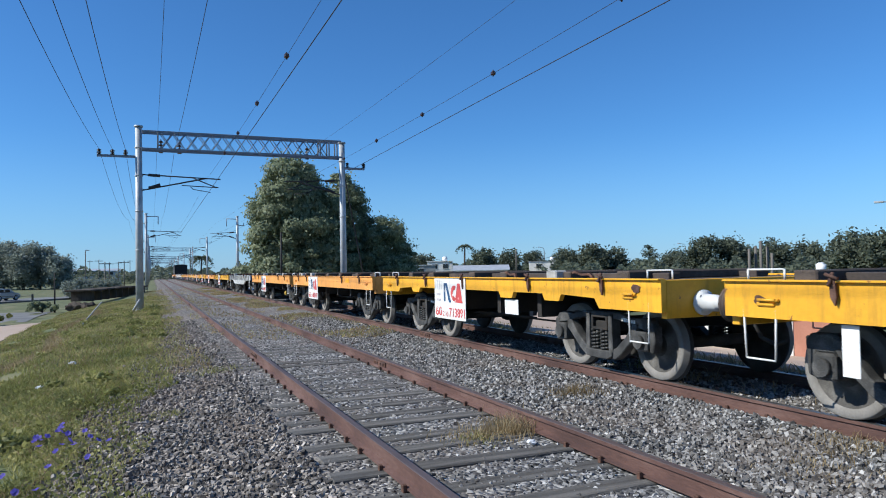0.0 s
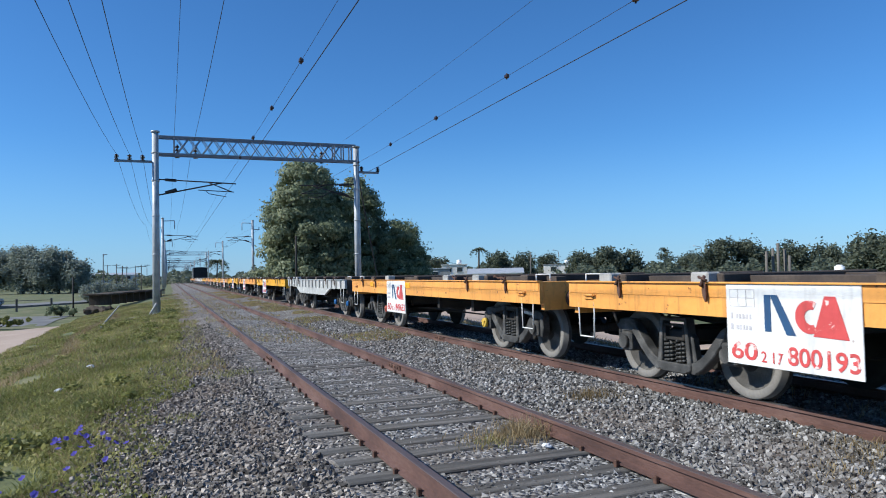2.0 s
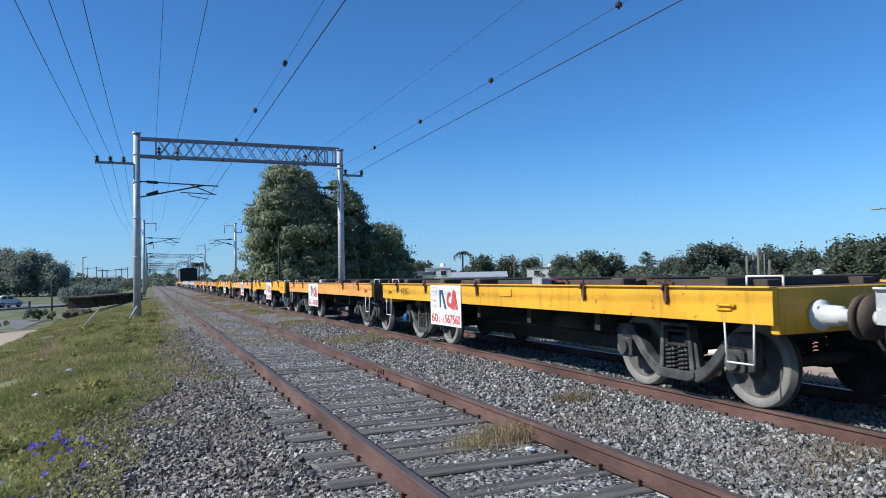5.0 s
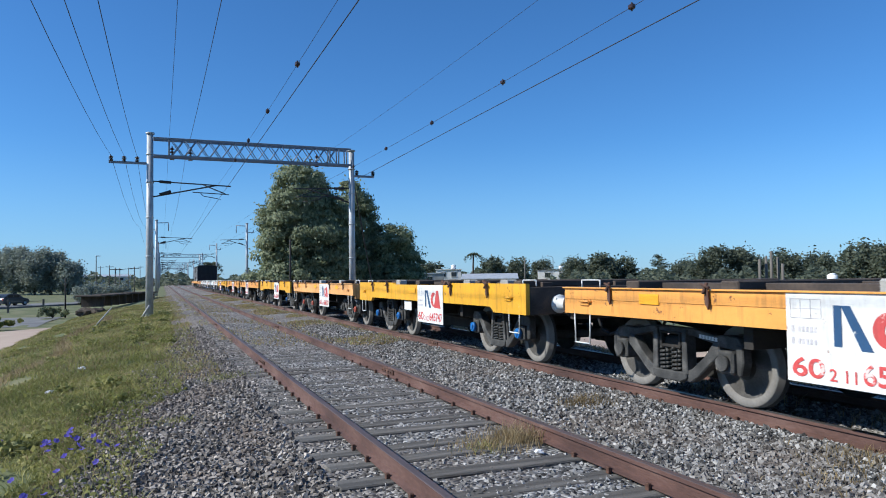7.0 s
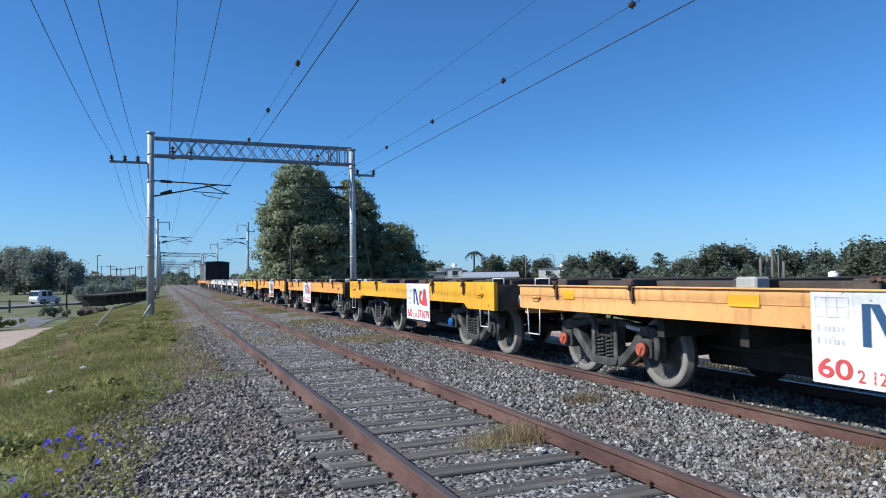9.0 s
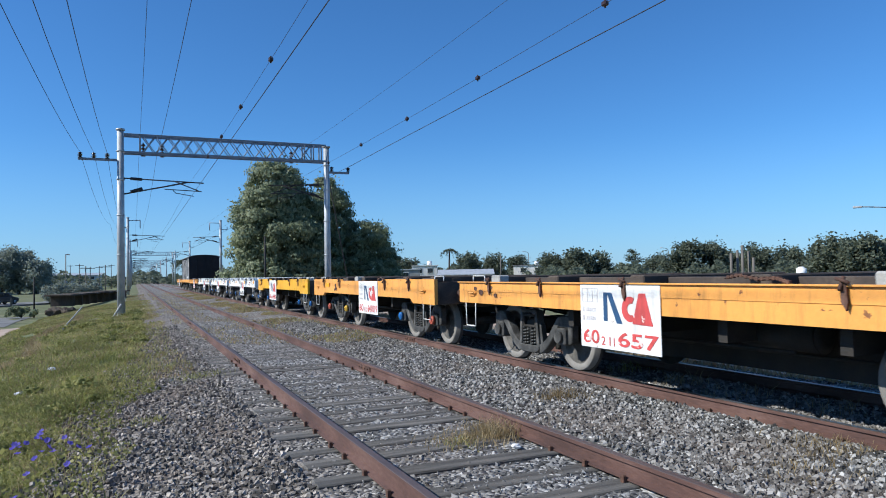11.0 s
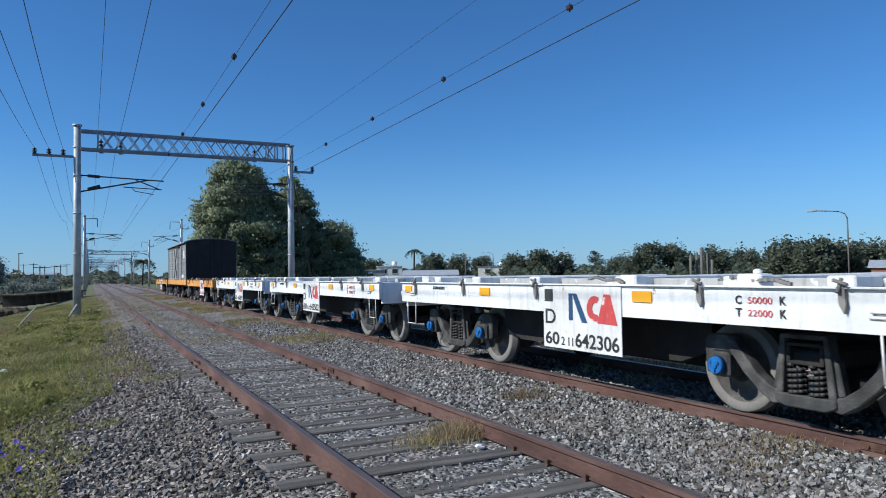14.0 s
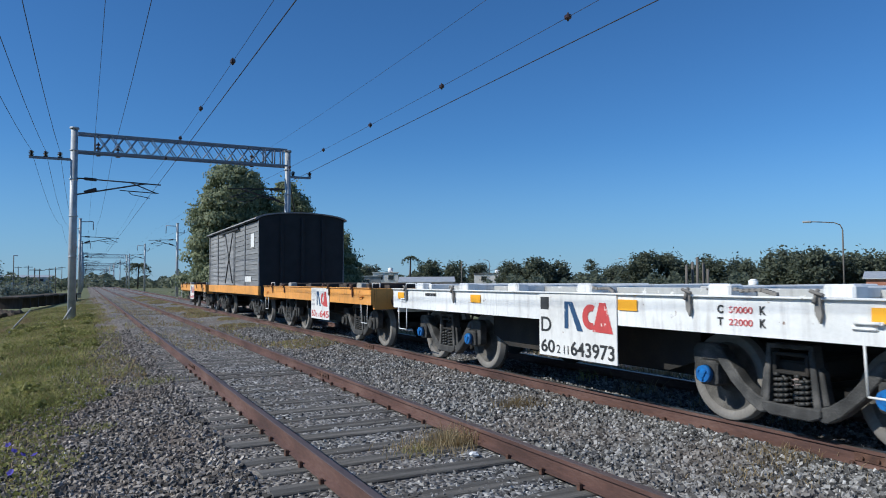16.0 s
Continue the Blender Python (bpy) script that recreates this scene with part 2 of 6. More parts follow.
def ballast_mat(name, islands):
    m = bpy.data.materials.new(name)
    m.use_nodes = True
    nt = m.node_tree
    b = nt.nodes["Principled BSDF"]
    co = nt.nodes.new("ShaderNodeTexCoord")
    vo = nt.nodes.new("ShaderNodeTexVoronoi")
    vo.inputs["Scale"].default_value = 22
    nt.links.new(co.outputs["Object"], vo.inputs["Vector"])
    r = nt.nodes.new("ShaderNodeValToRGB")
    r.color_ramp.elements[0].color, r.color_ramp.elements[1].color = (0.022, 0.0215, 0.021, 1), (0.52, 0.51, 0.49, 1)
    e = r.color_ramp.elements.new(0.5)
    e.color = (0.15, 0.146, 0.14, 1)
    e = r.color_ramp.elements.new(0.9)
    e.color = (0.34, 0.332, 0.32, 1)
    n = nt.nodes.new("ShaderNodeTexNoise")
    n.inputs["Scale"].default_value, n.inputs["Detail"].default_value = 90, 4
    nt.links.new(co.outputs["Object"], n.inputs["Vector"])
    if islands:
        g = nt.nodes.new("ShaderNodeNewGeometry")
        nt.links.new(g.outputs["Random Per Island"], r.inputs[0])
    else:
        sep = nt.nodes.new("ShaderNodeSeparateColor")
        nt.links.new(vo.outputs["Color"], sep.inputs[0])
        nt.links.new(sep.outputs[0], r.inputs[0])
    big = nt.nodes.new("ShaderNodeTexNoise")
    big.inputs["Scale"].default_value, big.inputs["Detail"].default_value = 0.7, 5
    nt.links.new(co.outputs["Object"], big.inputs["Vector"])
    br = nt.nodes.new("ShaderNodeValToRGB")
    br.color_ramp.elements[0].position, br.color_ramp.elements[1].position = (0.46, 0.80) if islands else (0.40, 0.75)
    br.color_ramp.elements[1].color = (0.55, 0.55, 0.55, 1) if islands else (0.85, 0.85, 0.85, 1)
    nt.links.new(big.outputs[0], br.inputs[0])
    mix = nt.nodes.new("ShaderNodeMix")
    mix.data_type = "RGBA"
    nt.links.new(br.outputs[0], mix.inputs[0])
    nt.links.new(r.outputs[0], mix.inputs[6])
    mix.inputs[7].default_value = (0.20, 0.165, 0.135, 1) if islands else (0.14, 0.115, 0.095, 1)
    # the old shoulder beside the unused track: stones browned by dust and rust
    sx = nt.nodes.new("ShaderNodeSeparateXYZ")
    nt.links.new(co.outputs["Object"], sx.inputs[0])
    edge = nt.nodes.new("ShaderNodeMath")
    edge.operation = "MULTIPLY_ADD"
    edge.inputs[1].default_value = 1.6
    nt.links.new(big.outputs[0], edge.inputs[0])
    nt.links.new(sx.outputs[0], edge.inputs[2])
    old = nt.nodes.new("ShaderNodeMapRange")
    old.inputs["From Min"].default_value, old.inputs["From Max"].default_value = 2.7, 1.9
    nt.links.new(edge.outputs[0], old.inputs["Value"])
    brown = nt.nodes.new("ShaderNodeMix")
    brown.data_type, brown.blend_type = "RGBA", "MULTIPLY"
    brown.inputs[7].default_value = (0.95, 0.87, 0.79, 1)
    nt.links.new(old.outputs[0], brown.inputs[0])
    nt.links.new(mix.outputs[2], brown.inputs[6])
    nt.links.new(brown.outputs[2], b.inputs["Base Color"])
    b.inputs["Roughness"].default_value = 0.85
    bp = nt.nodes.new("ShaderNodeBump")
    bp.inputs["Strength"].default_value, bp.inputs["Distance"].default_value = (0.3, 0.01) if islands else (0.9, 0.035)
    nt.links.new(n.outputs[0] if islands else vo.outputs["Distance"], bp.inputs["Height"])
    bp.invert = not islands
    nt.links.new(bp.outputs[0], b.inputs["Normal"])
    return m


M["stone"] = ballast_mat("crushed_stone", True)
M["ballast"] = ballast_mat("ballast_bed", False)
M["earth"] = mat("grassy_earth", [(0.065, 0.075, 0.028), (0.11, 0.125, 0.045), (0.20, 0.175, 0.095)], 0.6, 0.95, bump=0.5, bump_scale=9)
M["dirt_road"] = mat("pale_dirt", [(0.34, 0.26, 0.20), (0.42, 0.33, 0.26)], 0.5, 0.95, bump=0.2)
M["asphalt"] = mat("old_asphalt", [(0.13, 0.13, 0.13), (0.20, 0.195, 0.19)], 0.6, 0.9, bump=0.2)


# ---- mesh helpers ----
def box(bm, x0, x1, y0, y1, z0, z1, bevel=0.0):
    vs = [bm.verts.new((x, y, z)) for x in (x0, x1) for y in (y0, y1) for z in (z0, z1)]
    fs = [bm.faces.new([vs[k] for k in f]) for f in ((0, 1, 3, 2), (4, 6, 7, 5), (0, 4, 5, 1), (2, 3, 7, 6), (0, 2, 6, 4), (1, 5, 7, 3))]
    if bevel:
        es = list({e for f in fs for e in f.edges})
        bmesh.ops.bevel(bm, geom=es, offset=bevel, segments=1, affect="EDGES")
    return vs


def rod(bm, a, b, r, seg=8, r2=None):
    """A round bar from a to b."""
    a, b = Vector(a), Vector(b)
    q = (b - a).to_track_quat("Z", "Y")
    r2 = r if r2 is None else r2
    rings = []
    for p, rr in ((a, r), (b, r2)):
        rings.append([bm.verts.new(p + q @ Vector((rr * math.cos(k * 2 * math.pi / seg), rr * math.sin(k * 2 * math.pi / seg), 0))) for k in range(seg)])
    for k in range(seg):
        f = bm.faces.new((rings[0][k], rings[0][(k + 1) % seg], rings[1][(k + 1) % seg], rings[1][k]))
        f.smooth = True
    bm.faces.new(rings[0][::-1])
    bm.faces.new(rings[1])


def chain_rod(bm, pts, r, seg=6):
    for a, b in zip(pts, pts[1:]):
        rod(bm, a, b, r, seg)


def slab(bm, pts, x0, x1):
    """A plate of outline pts (y, z), from x0 to x1."""
    a = [bm.verts.new((x0, y, z)) for y, z in pts]
    b = [bm.verts.new((x1, y, z)) for y, z in pts]
    n = len(pts)
    bm.faces.new(a)
    bm.faces.new(b[::-1])
    for k in range(n):
        bm.faces.new((a[k], b[k], b[(k + 1) % n], a[(k + 1) % n]))
    bmesh.ops.recalc_face_normals(bm, faces=bm.faces[:])


def lathe(bm, prof, seg=24, axis="X"):
    """Turn a profile of (along, radius) round the x axis."""
    rings = []
    for u, r in prof:
        rings.append([bm.verts.new((u, r * math.cos(k * 2 * math.pi / seg), r * math.sin(k * 2 * math.pi / seg))) for k in range(seg)])
    for a, b in zip(rings, rings[1:]):
        for k in range(seg):
            f = bm.faces.new((a[k], a[(k + 1) % seg], b[(k + 1) % seg], b[k]))
            f.smooth = True
    bm.faces.new(rings[0])
    bm.faces.new(rings[-1][::-1])
    bmesh.ops.recalc_face_normals(bm, faces=bm.faces[:])


def mesh_of(name, bm, material):
    me = bpy.data.meshes.new(name)
    bm.to_mesh(me)
    bm.free()
    me.materials.append(material)
    return me


def part(name, bm, material, parent=None, label="", at=None):
    ob = new(name, mesh_of(name, bm, material))
    if parent is not None:
        ob.parent = parent
    if at is not None:
        ob.matrix_basis = at
    return tagged(ob, label) if label else ob


def thing(name, label, category, at=None, group="", kind=""):
    ob = new(name)
    ob.empty_display_size = 0.3
    if at is not None:
        ob.matrix_basis = at
    return tagged(ob, label, category, group, kind)


def raw(name, verts, faces, material, parent=None):
    me = bpy.data.meshes.new(name)
    me.from_pydata(verts, [], faces)
    me.materials.append(material)
    ob = new(name, me)
    ob.parent = parent
    return ob


def cut(make):
    """A bmesh filled by make(bm)."""
    bm = bmesh.new()
    make(bm)
    return bm


TRACK_A, TRACK_B, HALF_GAUGE = 2.68, 6.92, 0.838
SIDE = 1.58                      # half the wagons' width


# ---- ground, road and track bed ----
def ground_z(x, y):
    pts = [(-3000, -1.3), (-60, -1.3), (-9, -1.36), (-6.4, -1.34), (-4.0, -0.85), (-1.8, -0.42), (-0.7, -0.32), (0.6, -0.25), (1.25, -0.185), (4.1, -0.185),
           (4.6, -0.19), (5.4, -0.155), (8.5, -0.155), (9.6, -0.35), (12, -0.5), (40, -0.5), (3000, -0.5)]
    z = pts[-1][1]
    for (a, za), (b, zb) in zip(pts, pts[1:]):
        if a <= x <= b:
            z = za + (zb - za) * (x - a) / (b - a)
            break
    if 1.25 < x < 4.1:
        z += 0.022 * max(0.0, min(1.0, (y - 8) / 8)) + 0.012 * max(0.0, noise.noise((x * 1.3, y * 0.9, 6)))
    wob = 0.0 if 1.0 < x < 9 else min(1.0, abs(x - 1) / 3) * 0.10
    return z + wob * noise.noise((x * 0.5, y * 0.35, 0.3)) + 0.012 * noise.noise((x * 3, y * 3, 1.7))


def steps(stops):
    out = []
    for a, b, s in stops:
        n = max(1, round((b - a) / s))
        out += [a + (b - a) * k / n for k in range(n)]
    return out + [stops[-1][1]]


def sheet(name, xs, ys, zf, keep, material):
    verts = [(x, y, zf(x, y)) for y in ys for x in xs]
    w = len(xs)
    faces = [(j * w + i, j * w + i + 1, (j + 1) * w + i + 1, (j + 1) * w + i) for j in range(len(ys) - 1) for i in range(w - 1)
             if keep((xs[i] + xs[i + 1]) / 2, (ys[j] + ys[j + 1]) / 2)]
    ob = raw(name, verts, faces, material)
    for poly in ob.data.polygons:
        poly.use_smooth = True
    return ob


def bed_edge(y):
    return -0.67 + 0.45 * noise.noise((0.1, y * 0.45, 5)) + 0.25 * noise.noise((0.5, y * 1.9, 2)) + max(0, min(1.2, (y - 9) * 0.10))


def in_bed(x, y):
    return bed_edge(y) < x < 9.4 + 0.3 * noise.noise((3, y * 0.8, 1))


xs = steps([(-3000, -200, 700), (-200, -40, 40), (-40, -9, 5), (-9, 10, 0.25), (10, 17, 0.5), (17, 40, 4.6), (40, 200, 40), (200, 3000, 700)])
ys = steps([(-400, -20, 95), (-20, 1, 3), (1, 40, 0.4), (40, 120, 4), (120, 600, 60), (600, 4000, 850)])
ground = sheet("ground", xs, ys, lambda x, y: ground_z(x, y) - (0.05 if in_bed(x, y) else 0), lambda x, y: True, M["earth"])
tagged(ground, "grassy earth bank falling away beside the railway", "ground", kind="structure")
xb = steps([(-2, 10, 0.2)])
yb = steps([(-400, -20, 40), (-20, 1, 2), (1, 30, 0.2), (30, 70, 1), (70, 600, 20)])
bed = sheet("ballast_bed", xb, yb, lambda x, y: ground_z(x, y), in_bed, M["ballast"])
tagged(bed, "grey crushed-stone ballast with brown dusty patches", "ballast", kind="structure")


def strip(name, label, cat, x0, x1, y0, y1, material, skew=0.0):
    gx = steps([(x0, x1, (x1 - x0) / 24)])
    gy = steps([(0, 1, 0.125)])
    flat_xy = [(x, y0 + (y1 - y0) * v + skew * (x - x1) + 1.2 * noise.noise((x * 0.2, v, 3))) for v in gy for x in gx]
    verts = [(x, y, ground_z(x, y) + (0.03 if x > -9 else 0.07)) for x, y in flat_xy]
    w = len(gx)
    faces = [(j * w + i, j * w + i + 1, (j + 1) * w + i + 1, (j + 1) * w + i) for j in range(len(gy) - 1) for i in range(w - 1)]
    return tagged(raw(name, verts, faces, material), label, cat, kind="structure")


strip("road", "pale pinkish dirt road below the bank", "road", -70, -5.9, 29, 46, M["dirt_road"], -0.12)
strip("pavement", "worn grey asphalt lot below the bank", "road", -90, -7.4, 51, 63, M["asphalt"], -0.1)


px = steps([(9.6, 16.5, 0.4)])
py = steps([(-15, 1, 3), (1, 40, 0.8), (40, 90, 5)])
path = sheet("path", px, py, lambda x, y: ground_z(x, y) + 0.025, lambda x, y: x > 10.0 + 0.35 * noise.noise((2, y * 0.3, 8)), M["dirt_road"])
tagged(path, "pale trodden dirt path beyond the train", "path", kind="structure")


# ---- tracks ----
RAIL = [(-0.068, -0.155), (0.068, -0.155), (0.068, -0.142), (0.012, -0.120), (0.012, -0.045), (0.036, -0.036), (0.036, -0.004),
        (0.028, 0.0), (-0.028, 0.0), (-0.036, -0.004), (-0.036, -0.036), (-0.012, -0.045), (-0.012, -0.120), (-0.068, -0.142)]


def rail_mesh(length, head="rail_top"):
    bm = bmesh.new()
    a = [bm.verts.new((x, 0, z)) for x, z in RAIL]
    b = [bm.verts.new((x, length, z)) for x, z in RAIL]
    n = len(RAIL)
    bm.faces.new(a)
    bm.faces.new(b[::-1])
    for k in range(n):
        bm.faces.new((a[k], b[k], b[(k + 1) % n], a[(k + 1) % n]))
    bmesh.ops.recalc_face_normals(bm, faces=bm.faces[:])
    me = mesh_of("rail", bm, M["rail_side"])
    me.materials.append(M[head])
    for p in me.polygons:
        if p.normal.z > 0.3 and p.center.z > -0.003:
            p.material_index = 1
    return me


LONG = rail_mesh(11.985)
FAR = rail_mesh(240)
LONG_USED, FAR_USED = rail_mesh(11.985, "polished"), rail_mesh(240, "polished")
SLEEPER = mesh_of("sleeper", cut(lambda bm: box(bm, -1.36, 1.36, -0.12, 0.12, -0.16, 0.0, 0.012)), M["sleeper"])


def fishplate(bm):
    for s in (-1, 1):
        box(bm, s * 0.014, s * 0.036, -0.3, 0.3, -0.118, -0.045, 0.004)
        for k in (-0.22, -0.08, 0.08, 0.22):
            rod(bm, (s * 0.034, k, -0.082), (s * 0.058, k, -0.082), 0.014, 6)


FISH = mesh_of("fishplate", cut(fishplate), M["rusty"])


def spike(bm):
    box(bm, -0.018, 0.018, -0.02, 0.02, -0.03, 0.03, 0.006)


SPIKE = mesh_of("rail_spike", cut(spike), M["rusty"])


def track(name, label, x, joint, sleepers):
    t = thing(name, label, "railway track", pose(x, 0, 0), kind="structure")
    for s in (-1, 1):
        for k in range(-2, 8):
            ob = new("rail", LONG if x < 5 else LONG_USED)
            ob.parent, ob.location = t, (s * (HALF_GAUGE + 0.036), joint + (0.0 if s > 0 else 2.4) + 12 * k, 0)
            if -12 < joint + 12 * k < 60:
                fp = new("fishplate", FISH)
                fp.parent, fp.location = t, (s * (HALF_GAUGE + 0.036), joint + (0.0 if s > 0 else 2.4) + 12 * k, 0)
        for a in (-264, 96):
            ob = new("rail", FAR if x < 5 else FAR_USED)
            ob.parent, ob.location = t, (s * (HALF_GAUGE + 0.036), joint + a, 0)
    rnd = random.Random(int(x * 100))
    for k in range(sleepers):
        y = 1.0 + 0.56 * k + rnd.uniform(-0.07, 0.07)
        ob = new("sleeper", SLEEPER)
        ob.parent = t
        ob.matrix_basis = pose(rnd.uniform(-0.06, 0.06), y, -0.163 - (0.04 if x > 5 else 0.0) + rnd.uniform(-0.016, 0.006), rnd.uniform(-1, 1), 0, rnd.uniform(-1.5, 1.5))
        if k < 24:
            for s in (-1, 1):
                for side in (-1, 1):
                    sp = new("rail_spike", SPIKE)
                    sp.parent, sp.location = t, (s * (HALF_GAUGE + 0.036) + side * 0.085, y + rnd.uniform(-0.05, 0.05), -0.145)
    return t


track("track_near", "rusty unused railway track on weathered wooden sleepers", TRACK_A, -0.8, 110)
track("track_far", "rusty railway track under the passing train", TRACK_B, 1.1, 60)


# ---- loose stones ----
def stones(name, label, n, region, size, material):
    """Crushed stones: squashed, chipped boxes strewn over a stretch of the bed."""
    rnd = np.random.RandomState(7)
    cube = np.array([(x, y, z) for x in (-1, 1) for y in (-1, 1) for z in (-1, 1)], float)
    faces = np.array(((0, 1, 3, 2), (4, 6, 7, 5), (0, 4, 5, 1), (2, 3, 7, 6), (0, 2, 6, 4), (1, 5, 7, 3)))
    pos = region(rnd, n)
    n = len(pos)
    v = cube[None] * (1 + rnd.uniform(-0.45, 0.25, (n, 8, 3)))
    s = rnd.uniform(*size, (n, 1, 1)) * rnd.uniform(0.6, 1.25, (n, 1, 3))
    v = v * s
    q = rnd.normal(size=(n, 4))
    q /= np.linalg.norm(q, axis=1)[:, None]
    w, x, y, z = q.T
    R = np.array([[1 - 2 * (y * y + z * z), 2 * (x * y - z * w), 2 * (x * z + y * w)], [2 * (x * y + z * w), 1 - 2 * (x * x + z * z), 2 * (y * z - x * w)],
                  [2 * (x * z - y * w), 2 * (y * z + x * w), 1 - 2 * (x * x + y * y)]]).transpose(2, 0, 1)
    v = np.einsum("nij,nkj->nki", R, v) + pos[:, None, :]
    f = faces[None] + 8 * np.arange(n)[:, None, None]
    ob = raw(name, v.reshape(-1, 3).tolist(), f.reshape(-1, 4).tolist(), material)
    return tagged(ob, label, "stones", kind="stuff")


def bed_points(rnd, n):
    y = 2.2 + 24 * rnd.power(1.0, n) ** 2.0
    x = rnd.uniform(-1.1, 9.2, n)
    keep = []
    for a, b in zip(x, y):
        if a < bed_edge(b) - 0.25 + rnd.uniform(-0.25, 0.2):
            continue
        if any(abs(a - c) < 0.085 for c in (TRACK_A - 0.874, TRACK_A + 0.874, TRACK_B - 0.874, TRACK_B + 0.874)):
            continue
        z = ground_z(a, b) + rnd.uniform(-0.010, 0.014)
        on_sleepers = 1.3 < a < 4.06
        if on_sleepers:
            z -= 0.018
        keep.append((a, b, z))
    return np.array(keep)


stones("crushed_stones", "angular grey crushed stones strewn round the sleepers", 122000, bed_points, (0.010, 0.0215), M["stone"])


# ---- overhead line ----
GY, GL, GR = 38.0, -0.56, 9.95


def pole_mesh(height, r=0.17):
    bm = bmesh.new()
    rod(bm, (0, 0, -0.7), (0, 0, height), r * 1.12, 16, r * 0.92)
    for z in (height * 0.30, height * 0.52, height * 0.72, height * 0.88):
        rod(bm, (0, 0, z), (0, 0, z + 0.06), r * 1.16, 16)
    rod(bm, (0, 0, height), (0, 0, height + 0.08), r * 1.25, 16)
    return mesh_of("pole", bm, M["steel"])


def insulator(bm, x, z, y=0.0, h=0.28):
    for k in range(4):
        rod(bm, (x, y, z + h * k / 4), (x, y, z + h * (k + 0.55) / 4), 0.12, 10, 0.07)
    rod(bm, (x, y, z), (x, y, z + h), 0.03, 6)


def cantilever(bm, s, reach, x0=0.0):
    """The bracket that holds the contact wire; s is the side to which it reaches."""
    rod(bm, (s * 0.15, 0, 6.55), (s * (reach + 0.5), 0, 6.42), 0.035, 6)
    rod(bm, (s * 0.15, 0, 5.75), (s * (reach - 0.2), 0, 6.45), 0.04, 6)
    rod(bm, (s * (reach - 1.0), 0, 6.5), (s * (reach + 0.3), 0, 5.98), 0.03, 6)
    rod(bm, (s * (reach - 1.4), 0, 6.05), (s * (reach + 0.4), 0, 5.98), 0.025, 6)
    rod(bm, (s * (reach - 1.0), 0, 6.0), (s * (reach - 0.85), 0, 5.85), 0.02, 6)
    rod(bm, (s * (reach - 0.85), 0, 5.86), (s * reach, 0, 5.72), 0.02, 6)
    for a, b in (((0.45, 6.54), (1.0, 6.51)), ((0.45, 5.87), (1.0, 6.06))):
        rod(bm, (s * a[0], 0, a[1]), (s * b[0], 0, b[1]), 0.075, 8)
    bmesh.ops.translate(bm, verts=bm.verts[:], vec=(x0, 0, 0))


def gantry():
    g = thing("catenary_gantry", "grey steel portal gantry with a lattice beam over both tracks", "gantry", pose(0, GY, 0))
    top = 8.95
    for x in (GL, GR):
        me = pole_mesh(top if x == GL else top - 0.3)
        ob = new("pole", me)
        ob.parent, ob.location = g, (x, 0, 0)
    z1, z0 = 8.72, 7.83
    for nm, z in (("top_chord", z1), ("bottom_chord", z0)):
        for y in (-0.28, 0.28):
            part(nm, cut(lambda bm: box(bm, GL + 0.15, GR - 0.1, y - 0.045, y + 0.045, z - 0.05 - (0.0), z + 0.05, 0.01)), M["truss"], g)
    n = 14
    x0, x1 = GL + 1.0, GR - 0.9
    for y in (-0.28, 0.28):
        for k in range(n):
            a, b = x0 + (x1 - x0) * k / n, x0 + (x1 - x0) * (k + 1) / n

            def brace(bm, a=a, b=b, y=y):
                rod(bm, (a, y, z0), (b, y, z1), 0.024, 6)
                rod(bm, (a, y, z1), (b, y, z0), 0.024, 6)
            part("lattice_brace", cut(brace), M["truss"], g)
        for x in (GL + 0.9, GR - 0.8, GR - 1.3, GR - 0.35):
            part("strut", cut(lambda bm: rod(bm, (x, y, z0), (x, y, z1), 0.04, 6)), M["truss"], g)
    part("side_arm", cut(lambda bm: box(bm, GL - 1.9, GL, -0.05, 0.05, 7.38, 7.50, 0.01)), M["truss"], g)
    for x in (GL - 1.8, GL - 1.2, GL - 0.6):
        part("insulator", cut(lambda bm: insulator(bm, x, 7.50)), M["insulator"], g)
    part("side_arm", cut(lambda bm: box(bm, GR, GR + 1.3, -0.05, 0.05, 7.2, 7.32, 0.01)), M["truss"], g)
    for x in (GR + 0.3, GR + 1.25):
        part("insulator", cut(lambda bm: insulator(bm, x, 7.32)), M["insulator"], g)
    for x in (GL + 1.05, GL + 1.95, GR - 1.9):
        part("insulator", cut(lambda bm: insulator(bm, x, 7.75, 0.36, 0.7)), M["insulator"], g)
    part("cantilever", cut(lambda bm: cantilever(bm, 1, TRACK_A - GL + 0.2, GL)), M["wire"], g)
    part("cantilever", cut(lambda bm: cantilever(bm, -1, GR - TRACK_B - 0.3, GR)), M["wire"], g)
    part("foot", cut(lambda bm: box(bm, GL - 0.26, GL + 0.26, -0.26, 0.26, -0.9, -0.30, 0.03)), M["concrete"], g)
    return g


portal = gantry()
for k in (3, 5, 6, 7, 8):
    copy_thing(portal, pose(0, GY + 49 * k + 20, 0))


